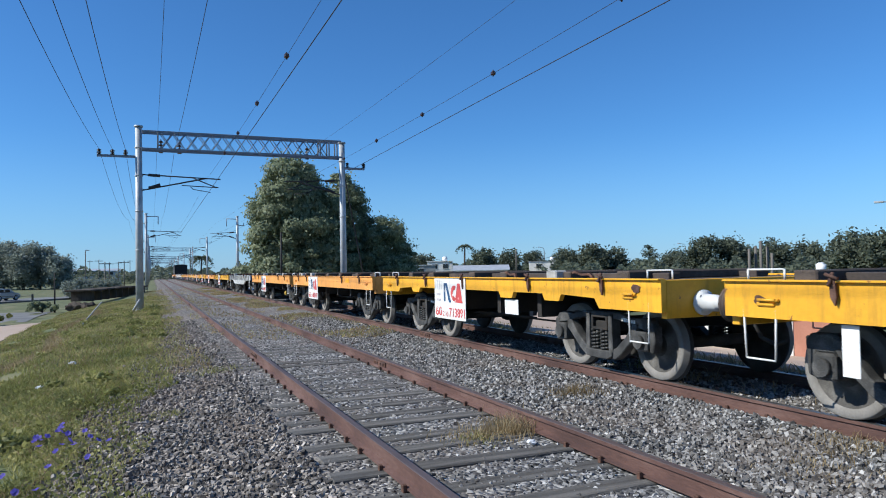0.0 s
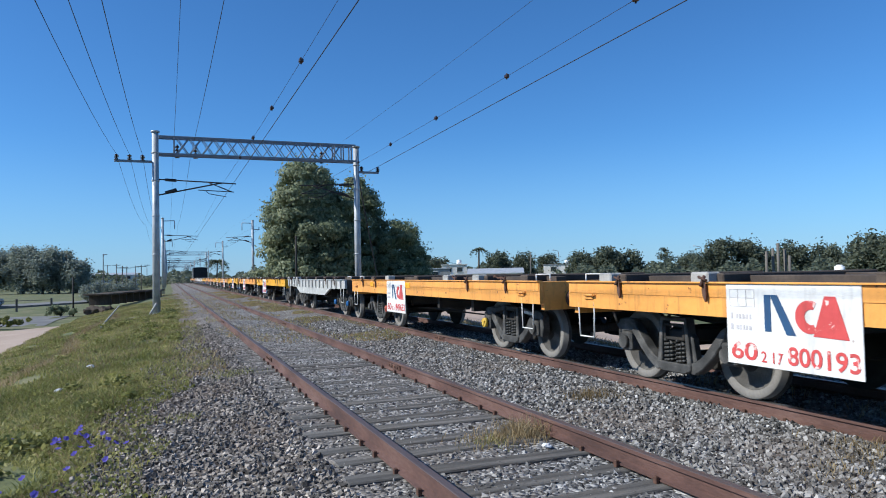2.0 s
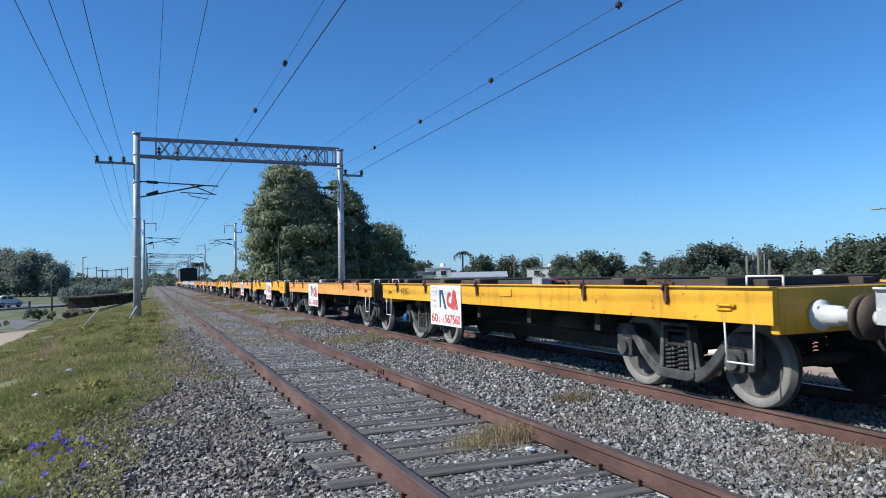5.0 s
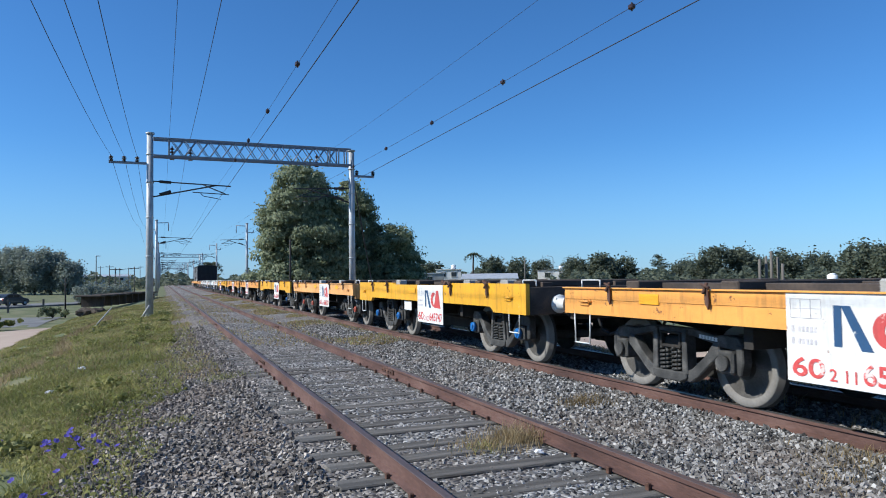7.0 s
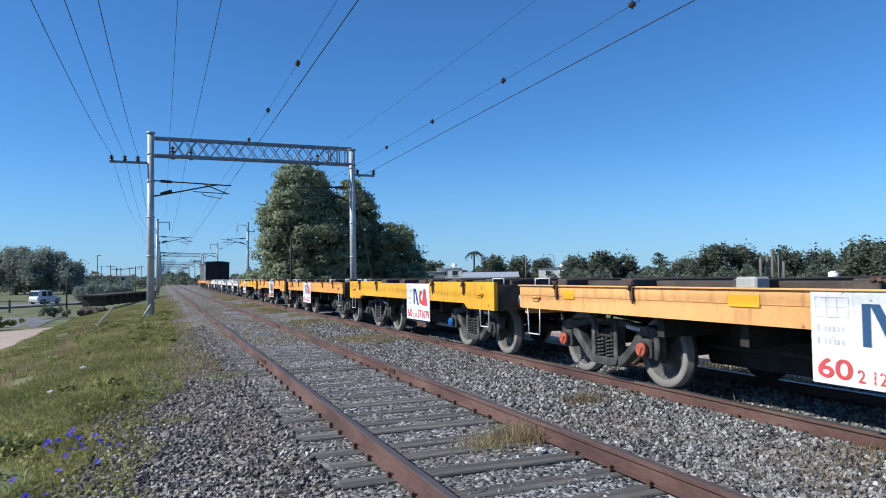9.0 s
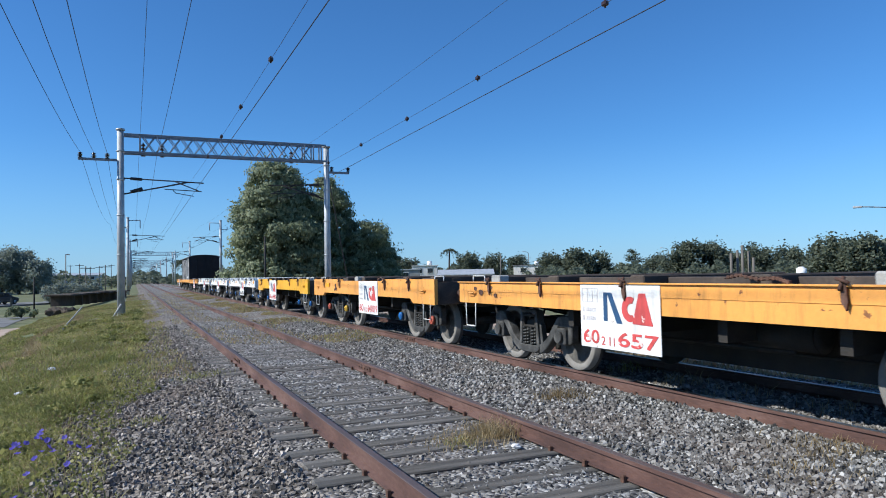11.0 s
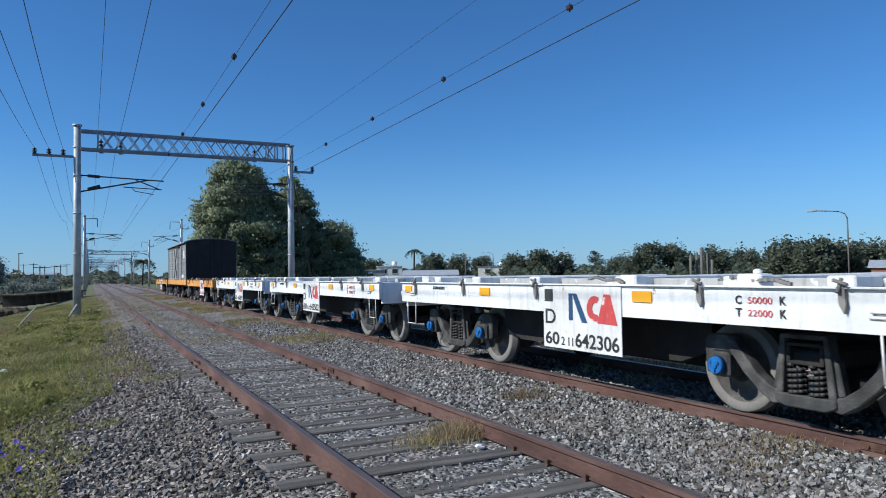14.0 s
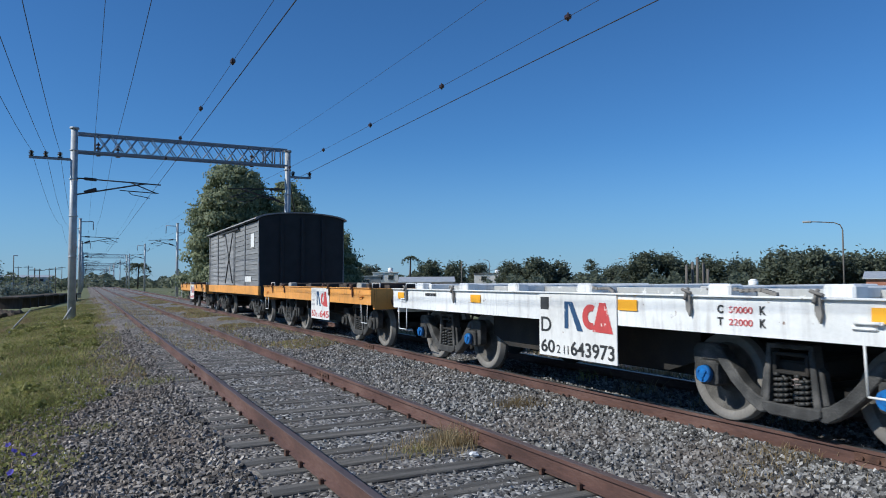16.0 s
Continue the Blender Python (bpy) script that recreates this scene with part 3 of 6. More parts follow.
def mast(x, y, s, reach):
    m = thing("catenary_mast", "grey steel mast with a bracket holding the contact wire", "mast", pose(x, y, 0), "masts along the railway")
    m_pole = new("pole", MAST)
    m_pole.parent = m
    part("cantilever", cut(lambda bm: cantilever(bm, s, reach)), M["wire"], m)

    part("bracket_arm", cut(lambda bm: chain_rod(bm, [(0, 0, 8.2), (s * 1.3, 0, 8.25), (s * 1.3, 0, 7.3)], 0.05)), M["truss"], m)
    part("bracket_arm", cut(lambda bm: chain_rod(bm, [(-s * 0.1, 0, 7.4), (-s * 0.78, 0, 7.4), (-s * 0.78, 0, 7.75)], 0.05)), M["truss"], m)
    return m


MAST = pole_mesh(8.5, 0.15)
for k in range(1, 9):
    mast(GL, GY + 49 * k, 1, TRACK_A - GL + 0.2)
    mast(GR, GY + 51.8 * k, -1, GR - TRACK_B - 0.3)


def wire(name, label, pts, r, group="overhead wires"):
    cu = bpy.data.curves.new(name, "CURVE")
    cu.dimensions, cu.bevel_depth, cu.bevel_resolution = "3D", r, 1
    sp = cu.splines.new("POLY")
    sp.points.add(len(pts) - 1)
    for p, c in zip(sp.points, pts):
        p.co = (*c, 1)
    cu.materials.append(M["wire"])
    return tagged(new(name, cu), label, "wire", group)


def span(x0, z_sup, sag, y_sup, pitch, spans, x_other=None):
    pts = []
    for k in spans:
        for j in range(13):
            u = j / 12
            pts.append((x0, y_sup + pitch * (k + u), z_sup - 4 * sag * u * (1 - u)))
    return pts


SP = range(-2, 8)
wire("contact_wire", "thin dark contact wire over the empty track", span(TRACK_A + 0.08, 5.70, 0.0, GY, 49, SP), 0.010)
wire("messenger_wire", "thin messenger wire sagging above the contact wire", span(TRACK_A, 6.4, 0.33, GY, 49, SP), 0.005)
wire("messenger_wire", "thin messenger wire over the train", span(TRACK_B + 0.63, 6.4, 0.28, GY, 49, SP), 0.005)
wire("messenger_wire", "thin feeder wire high over the train", span(TRACK_B + 0.3, 7.6, 0.4, GY, 49, SP), 0.004)
wire("feeder_wire", "dark feeder wire on the gantry's side arm beyond the train", span(GR + 1.25, 7.60, -0.05, GY, 49, SP), 0.013)
for x in (GL - 1.8, GL - 1.2, GL - 0.6):
    wire("feeder_wire", "thin feeder wire on the gantry's side arm", span(x, 7.78, 0.85, GY, 49, SP), 0.009)
wire("feeder_wire", "thin wire hung from the lattice beam", span(GL + 0.85, 7.9, 0.6, GY, 49, SP), 0.006)
wire("feeder_wire", "thin wire hung from the lattice beam", span(GL + 1.7, 7.9, 0.6, GY, 49, SP), 0.008)
wire("guy_wire", "guy wire slanting from the gantry's pole to the ground", [(GR, GY, 7.6), (GR + 2.6, GY + 4, -0.5)], 0.035)


def clamps(x, spans, y_list, zf, label):
    for y in y_list:
        b = thing("wire_clamp", label, "clamp", pose(x, y, zf(y)), "wire clamps")
        part("clamp_body", cut(lambda bm: box(bm, -0.05, 0.05, -0.06, 0.06, -0.04, 0.05, 0.02)), M["insulator"], b)
        part("bolt", cut(lambda bm: rod(bm, (0, 0, -0.07), (0, 0, 0.08), 0.018, 6)), M["wire"], b)


def sagz(z_sup, sag):
    def f(y):
        u = ((y - GY) / 49) % 1
        return z_sup - 4 * sag * u * (1 - u)
    return f


clamps(TRACK_A, SP, [10.2, 14.7, 19.2, 23.7, 28.2], sagz(6.4, 0.33), "small dark clamp and dropper on the overhead wire")
clamps(TRACK_B + 0.63, SP, [9.7, 14.6, 19.3, 23.9, 28.5], sagz(6.4, 0.28), "small dark clamp and dropper on the overhead wire")


# ---- train ----
WHEEL_R = 0.457
SHARED = {}


def shared(key, make, material):
    if key not in SHARED:
        SHARED[key] = mesh_of(key, cut(make), material)
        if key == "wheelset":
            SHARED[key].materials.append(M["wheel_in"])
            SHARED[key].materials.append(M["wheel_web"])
    return SHARED[key]


def put(name, key, make, material, parent, at=(0, 0, 0), turn=0, label=""):
    ob = new(name, shared(key, make, material))
    ob.parent = parent
    ob.matrix_basis = pose(*at, 0, 0, turn)
    return tagged(ob, label) if label else ob


def wheelset_shape(bm):
    rod(bm, (-1.2, 0, 0), (1.2, 0, 0), 0.075, 12)
    for s in (-1, 1):
        b2 = bmesh.new()
        lathe(b2, [(s * 0.80, 0.16), (s * 0.80, 0.36), (s * 0.795, 0.385), (s * 0.795, 0.48), (s * 0.815, 0.487), (s * 0.835, WHEEL_R + 0.004), (s * 0.925, WHEEL_R - 0.003),
                   (s * 0.935, 0.44), (s * 0.935, 0.365), (s * 0.910, 0.355), (s * 0.875, 0.30), (s * 0.875, 0.21), (s * 0.93, 0.15), (s * 0.94, 0.11), (s * 0.94, 0.078)], 40)
        me = bpy.data.meshes.new("tmp")
        b2.to_mesh(me)
        b2.free()
        bm.from_mesh(me)
        bpy.data.meshes.remove(me)
    # hubs, backs and webs get the colours darkened as shade; rims stay pale
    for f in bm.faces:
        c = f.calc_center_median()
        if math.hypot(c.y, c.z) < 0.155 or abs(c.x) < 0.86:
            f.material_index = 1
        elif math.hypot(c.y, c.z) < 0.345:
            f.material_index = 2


def casting(bm, pts, x0, x1, r=0.013):
    """A cast piece of outline pts (y, z) with softened edges."""
    b2 = bmesh.new()
    slab(b2, pts, x0, x1)
    bmesh.ops.bevel(b2, geom=b2.edges[:], offset=r, segments=1, affect="EDGES")
    me = bpy.data.meshes.new("tmp")
    b2.to_mesh(me)
    b2.free()
    bm.from_mesh(me)
    bpy.data.meshes.remove(me)


def mirrored(pts, s):
    return [(s * y, z) for y, z in pts]


def spring_seat(bm):
    casting(bm, [(-0.30, 0.325), (0.30, 0.325), (0.30, 0.25), (0.20, 0.205), (-0.20, 0.205), (-0.30, 0.25)], -0.10, 0.08)


def side_frame_shape(bm):
    """Cast in one piece: arched top chord, triangular windows, spring bay in the middle."""
    up = [(0.0, 0.85), (0.40, 0.845), (0.68, 0.79), (0.92, 0.805), (1.05, 0.785), (1.13, 0.70)]
    low = [(1.13, 0.60), (1.0, 0.645), (0.80, 0.665), (0.66, 0.70), (0.38, 0.755), (0.0, 0.765)]
    casting(bm, mirrored(up[:0:-1], -1) + up + low + mirrored(low[-2::-1], -1), -0.05, 0.07)
    for s in (-1, 1):
        casting(bm, mirrored([(1.03, 0.72), (1.13, 0.70), (1.14, 0.52), (1.10, 0.37), (1.04, 0.38)], s), -0.065, 0.07)
        casting(bm, mirrored([(0.80, 0.72), (0.70, 0.70), (0.56, 0.53), (0.36, 0.375), (0.26, 0.335), (0.24, 0.225), (0.34, 0.21), (0.47, 0.295), (0.64, 0.445), (0.80, 0.575)], s), -0.07, 0.07)
        casting(bm, mirrored([(0.215, 0.83), (0.29, 0.83), (0.31, 0.30), (0.215, 0.30)], s), -0.085, 0.07, 0.01)
    spring_seat(bm)


def open_frame_shape(bm):
    """Cast with open top: pedestals, curved arms down to the spring seat, a portal round the springs."""
    for s in (-1, 1):
        casting(bm, mirrored([(0.78, 0.79), (0.90, 0.815), (1.09, 0.81), (1.15, 0.74), (1.13, 0.42), (1.04, 0.39), (1.03, 0.64), (0.80, 0.64)], s), -0.055, 0.07)
        casting(bm, mirrored([(0.86, 0.80), (0.77, 0.765), (0.66, 0.64), (0.50, 0.46), (0.36, 0.365), (0.26, 0.335), (0.24, 0.225), (0.34, 0.205), (0.48, 0.29), (0.66, 0.455), (0.82, 0.65)], s), -0.075, 0.07)
        casting(bm, mirrored([(0.185, 0.865), (0.235, 0.865), (0.30, 0.30), (0.225, 0.30)], s), -0.085, 0.05, 0.009)
        casting(bm, mirrored([(0.235, 0.70), (0.30, 0.64), (0.35, 0.36), (0.28, 0.34)], s), -0.045, 0.05, 0.009)
    casting(bm, [(-0.235, 0.875), (0.235, 0.875), (0.22, 0.83), (-0.22, 0.83)], -0.085, 0.05, 0.009)
    spring_seat(bm)


def axlebox_shape(bm):
    box(bm, -0.11, 0.10, -0.115, 0.115, -0.12, 0.13, 0.025)
    rod(bm, (-0.16, 0, 0), (-0.10, 0, 0), 0.085, 14)


def cap_shape(bm):
    rod(bm, (-0.185, 0, 0), (-0.13, 0, 0), 0.084, 18, 0.092)
    rod(bm, (-0.200, 0, 0), (-0.183, 0, 0), 0.035, 10)
    for k in range(3):
        a = k * 2.094 + 0.5
        rod(bm, (-0.205, 0.052 * math.cos(a), 0.052 * math.sin(a)), (-0.18, 0.052 * math.cos(a), 0.052 * math.sin(a)), 0.014, 6)


def spring_shape(bm):
    for y in (-0.105, 0.105):
        pts = [(0.076 * math.cos(a) - 0.02, y + 0.076 * math.sin(a), 0.325 + 0.27 * a / (2 * math.pi * 5.5)) for a in np.linspace(0, 2 * math.pi * 5.5, 56)]
        chain_rod(bm, pts, 0.018, 5)
        rod(bm, (-0.02, y, 0.32), (-0.02, y, 0.60), 0.034, 8)


def bolster_shape(bm):
    box(bm, -1.04, 1.04, -0.24, 0.24, 0.575, 0.75, 0.03)
    box(bm, -1.14, 1.14, -0.18, 0.18, 0.595, 0.72, 0.02)
    for s in (-1, 1):
        for y0, y1, z0, z1 in ((-0.185, 0.185, 0.595, 0.63), (-0.165, 0.165, 0.765, 0.795), (-0.185, -0.145, 0.60, 0.79), (0.145, 0.185, 0.60, 0.79)):
            box(bm, s * 1.165 - 0.03, s * 1.165 + 0.03, y0, y1, z0, z1, 0.008)
    rod(bm, (0, 0, 0.7), (0, 0, 0.92), 0.2, 14)


def brake_shape(bm):
    for y in (-0.36, 0.36):
        rod(bm, (-0.85, y, 0.36), (0.85, y, 0.36), 0.04, 6)
        for s in (-1, 1):
            box(bm, s * 0.87 - 0.06, s * 0.87 + 0.06, y * 1.05 - 0.05, y * 1.05 + 0.05, 0.26, 0.5, 0.01)


def stencil_shape(bm):
    for k in range(6):
        y, z = -0.50 - 0.048 * k, 0.765 - 0.004 * k
        box(bm, -0.0535, -0.048, y - 0.018, y + 0.018, z - 0.022, z + 0.022)


WHEELSETS = []


def bogie(wagon, y, caps, closed=True):
    b = put("bogie", "bogie", bolster_shape, M["under"], wagon, (0, y, 0))
    for s in (-1, 1):
        put("side_frame", "side_frame" if closed else "open_frame", side_frame_shape if closed else open_frame_shape, M["cast"], b, (s * 1.12, 0, 0), 0 if s < 0 else 180, "grey cast-steel side frame" if s < 0 else "")
        put("spring", "spring", spring_shape, M["spring"], b, (s * 1.12, 0, 0))
        for k in (-1, 1):
            put("axlebox", "axlebox", axlebox_shape, M["cast"], b, (s * 1.12, k * 0.915, WHEEL_R + 0.05), 0 if s < 0 else 180)
            c = caps[0] if k < 0 else caps[1]
            if s < 0 and c:
                put("axle_cap", "axle_cap_" + c, cap_shape, M[c], b, (-1.12, k * 0.915, WHEEL_R + 0.05))
    if closed:
        tagged(put("stencil_marks", "stencil_marks", stencil_shape, M["white_iron"], b, (-1.12, 0, 0)), kind="stuff")
    put("brake_beam", "brake_beam", brake_shape, M["under"], b)
    for k in (-1, 1):
        w = put("wheelset", "wheelset", wheelset_shape, M["wheel"], b, (0, k * 0.915, WHEEL_R), 0, "wheelset with pale dusty rims, shade painted into webs and hubs")
        WHEELSETS.append((w, k * 0.915))


def turned_y(bm, prof, seg):
    lathe(bm, prof, seg)
    bmesh.ops.rotate(bm, verts=bm.verts[:], cent=(0, 0, 0), matrix=Matrix.Rotation(math.pi / 2, 3, "Z"))


def buffer_shape(bm):
    """Points towards +y from the end sill."""
    turned_y(bm, [(0.0, 0.15), (0.035, 0.15), (0.045, 0.105), (0.24, 0.095), (0.25, 0.07), (0.43, 0.065)], 20)
    for a in range(4):
        rod(bm, (0.11 * math.cos(a * 1.571 + 0.785), 0.03, 0.11 * math.sin(a * 1.571 + 0.785)), (0.11 * math.cos(a * 1.571 + 0.785), 0.055, 0.11 * math.sin(a * 1.571 + 0.785)), 0.018, 6)


def buffer_head_shape(bm):
    turned_y(bm, [(0.42, 0.09), (0.44, 0.205), (0.468, 0.205), (0.48, 0.17)], 24)


def add_buffer(w, x, y, turn, material):
    b = put("buffer", "buffer_" + material, buffer_shape, M[material], w, (x, y, 1.03), turn)
    put("buffer_head", "buffer_head", buffer_head_shape, M["end_dark"], b)


def coupler_shape(bm):
    rod(bm, (0, 0, 0), (0, 0.35, 0), 0.06, 8)
    for z in (0.07, -0.07):
        rod(bm, (0, 0.22, z), (0, 0.56, z * 0.4), 0.025, 6)
    box(bm, -0.06, 0.06, 0.3, 0.45, -0.1, 0.1, 0.02)
    chain_rod(bm, [(0.25, 0, -0.1), (0.28, 0.2, -0.35), (0.27, 0.4, -0.42), (0.25, 0.56, -0.36)], 0.025)


def stirrup_shape(bm):
    chain_rod(bm, [(0, -0.19, 0.30), (0, -0.17, -0.18), (0, 0.17, -0.18), (0, 0.19, 0.30)], 0.0105)


def hook_shape(bm):
    slab(bm, [(-0.02, 0.05), (0.03, 0.05), (0.035, -0.06), (0.03, -0.12), (-0.01, -0.19), (-0.03, -0.11), (-0.02, -0.05)], -0.03, -0.005)
    rod(bm, (-0.05, -0.06, 0.04), (-0.045, 0.06, 0.08), 0.016, 6)
    rod(bm, (0.0, 0.02, 0.09), (-0.06, 0.02, -0.02), 0.018, 6)


def rail_handle_shape(bm):
    chain_rod(bm, [(0, -0.22, 0), (0, -0.22, 0.10), (0, 0.22, 0.10), (0, 0.22, 0)], 0.011)


def label_handle_shape(bm):
    rod(bm, (-0.05, -0.10, 0), (-0.05, 0.10, 0.0), 0.016, 6)
    rod(bm, (-0.05, -0.10, 0), (0, -0.10, 0), 0.016, 6)
    rod(bm, (-0.05, 0.10, 0), (0, 0.10, 0), 0.016, 6)
    box(bm, -0.035, 0, -0.06, 0.14, -0.06, -0.02, 0.01)


def tank_shape(bm):
    rod(bm, (0, -0.45, 0), (0, 0.45, 0), 0.17, 16)
    for y in (-0.46, 0.46):
        rod(bm, (0, y, 0), (0, y * 1.08, 0), 0.17, 16, 0.09)


def text_mesh(body, size, material, bold=0.0):
    cu = bpy.data.curves.new("lettering", "FONT")
    cu.body, cu.size, cu.offset, cu.extrude = body, size, bold, 0.0015
    tmp = bpy.data.objects.new("tmp", cu)
    scene.collection.objects.link(tmp)
    bpy.context.view_layer.update()
    me = bpy.data.meshes.new_from_object(tmp.evaluated_get(bpy.context.evaluated_depsgraph_get()))
    bpy.data.objects.remove(tmp)
    me.materials.clear()
    me.materials.append(material)
    return me


FACING = Matrix(((0, 0, -1, 0), (-1, 0, 0, 0), (0, 1, 0, 0), (0, 0, 0, 1)))   # lettering on the side that faces the empty track


def lettering(board, body, size, material, y, z, width=None, bold=0.004, x=-0.018):
    me = text_mesh(body, size, material, bold)
    ob = new("lettering", me)
    ob.parent = board
    got = max(v.co.x for v in me.vertices)
    ob.matrix_basis = Matrix.Translation((x, y, z)) @ FACING @ Matrix.Diagonal((width / got if width else 1, 1, 1, 1))
    return ob


def flat(bm, pts, x=-0.020):
    slab(bm, pts, x, x + 0.004)


def number_board(wagon, y, top, bottom, first, small, last, ink, x, logo=True):
    """The white board: table, weights, a coloured mark, the wagon's number."""
    W = 1.5
    b = part("number_board", cut(lambda bm: box(bm, -0.014, 0.0, -W / 2, W / 2, bottom, top, 0.004)), M["plate"], wagon, "white-painted board with the wagon's number and a coloured mark", pose(x, y, 0))
    h = top - bottom
    if ink == "red":
        lettering(b, first, 0.235, M["red"], W / 2 - 0.05, bottom + 0.06, 0.34)
        lettering(b, small, 0.15, M["red"], W / 2 - 0.43, bottom + 0.05, 0.26, 0.001)
        lettering(b, last, 0.235, M["red"], W / 2 - 0.74, bottom + 0.06, 0.73)
        for k in range(3):
            part("table_line", cut(lambda bm: box(bm, -0.018, -0.013, 0.38, 0.70, top - 0.06 - 0.085 * k, top - 0.065 - 0.085 * k)), M["faded"], b)
        for k in range(4):
            part("table_line", cut(lambda bm: box(bm, -0.018, -0.013, 0.38 + 0.105 * k, 0.385 + 0.105 * k, top - 0.23, top - 0.06)), M["faded"], b)
        for k in range(2):
            tagged(part("weight_mark", cut(lambda bm: (box(bm, -0.018, -0.013, 0.665, 0.69, top - 0.36 - 0.11 * k, top - 0.30 - 0.11 * k), [box(bm, -0.018, -0.013, 0.43 + 0.042 * j, 0.455 + 0.042 * j, top - 0.355 - 0.11 * k, top - 0.31 - 0.11 * k) for j in range(5)])), M["faded"], b), kind="stuff")
        lz, ly, sc = bottom + 0.35, 0.26, 1.0
    else:
        lettering(b, first, 0.22, M["black_ink"], W / 2 - 0.04, bottom + 0.05, 0.30)
        lettering(b, small, 0.15, M["black_ink"], W / 2 - 0.38, bottom + 0.05, 0.24, 0.001)
        lettering(b, last, 0.235, M["black_ink"], W / 2 - 0.66, bottom + 0.05, 0.80, 0.004)
        lettering(b, "D", 0.27, M["black_ink"], W / 2 - 0.03, bottom + 0.31, 0.24, 0.002)
        part("symbol", cut(lambda bm: box(bm, -0.018, -0.013, 0.53, 0.71, top - 0.22, top - 0.06)), M["black_ink"], b)
        lz, ly, sc = bottom + 0.37, 0.20, 0.95
    if logo:
        t = lz + 0.35 * sc
        part("mark_blue", cut(lambda bm: flat(bm, [(ly, lz), (ly, t), (ly - 0.075, t), (ly - 0.075, lz)])), M["navy"], b)
        part("mark_blue", cut(lambda bm: flat(bm, [(ly - 0.07, t), (ly - 0.155, t), (ly - 0.355, lz - 0.02), (ly - 0.25, lz - 0.02)], -0.0195)), M["navy"], b)

        def red_bow(bm):
            cy, cz = ly - 0.50, lz + 0.16
            out = [(cy + 0.15 * math.cos(a), cz + 0.15 * math.sin(a)) for a in np.linspace(-2.1, 2.1, 18)]
            inn = [(cy - 0.02 + 0.07 * math.cos(a), cz + 0.07 * math.sin(a)) for a in np.linspace(1.9, -1.9, 12)]
            flat(bm, out + inn)
        part("mark_red", cut(red_bow), M["red"], b)
        part("mark_red", cut(lambda bm: flat(bm, [(ly - 0.54, lz - 0.01), (ly - 0.66, t), (ly - 0.77, t), (ly - 0.89, lz - 0.02)], -0.0195)), M["red"], b)


TRAIN = []


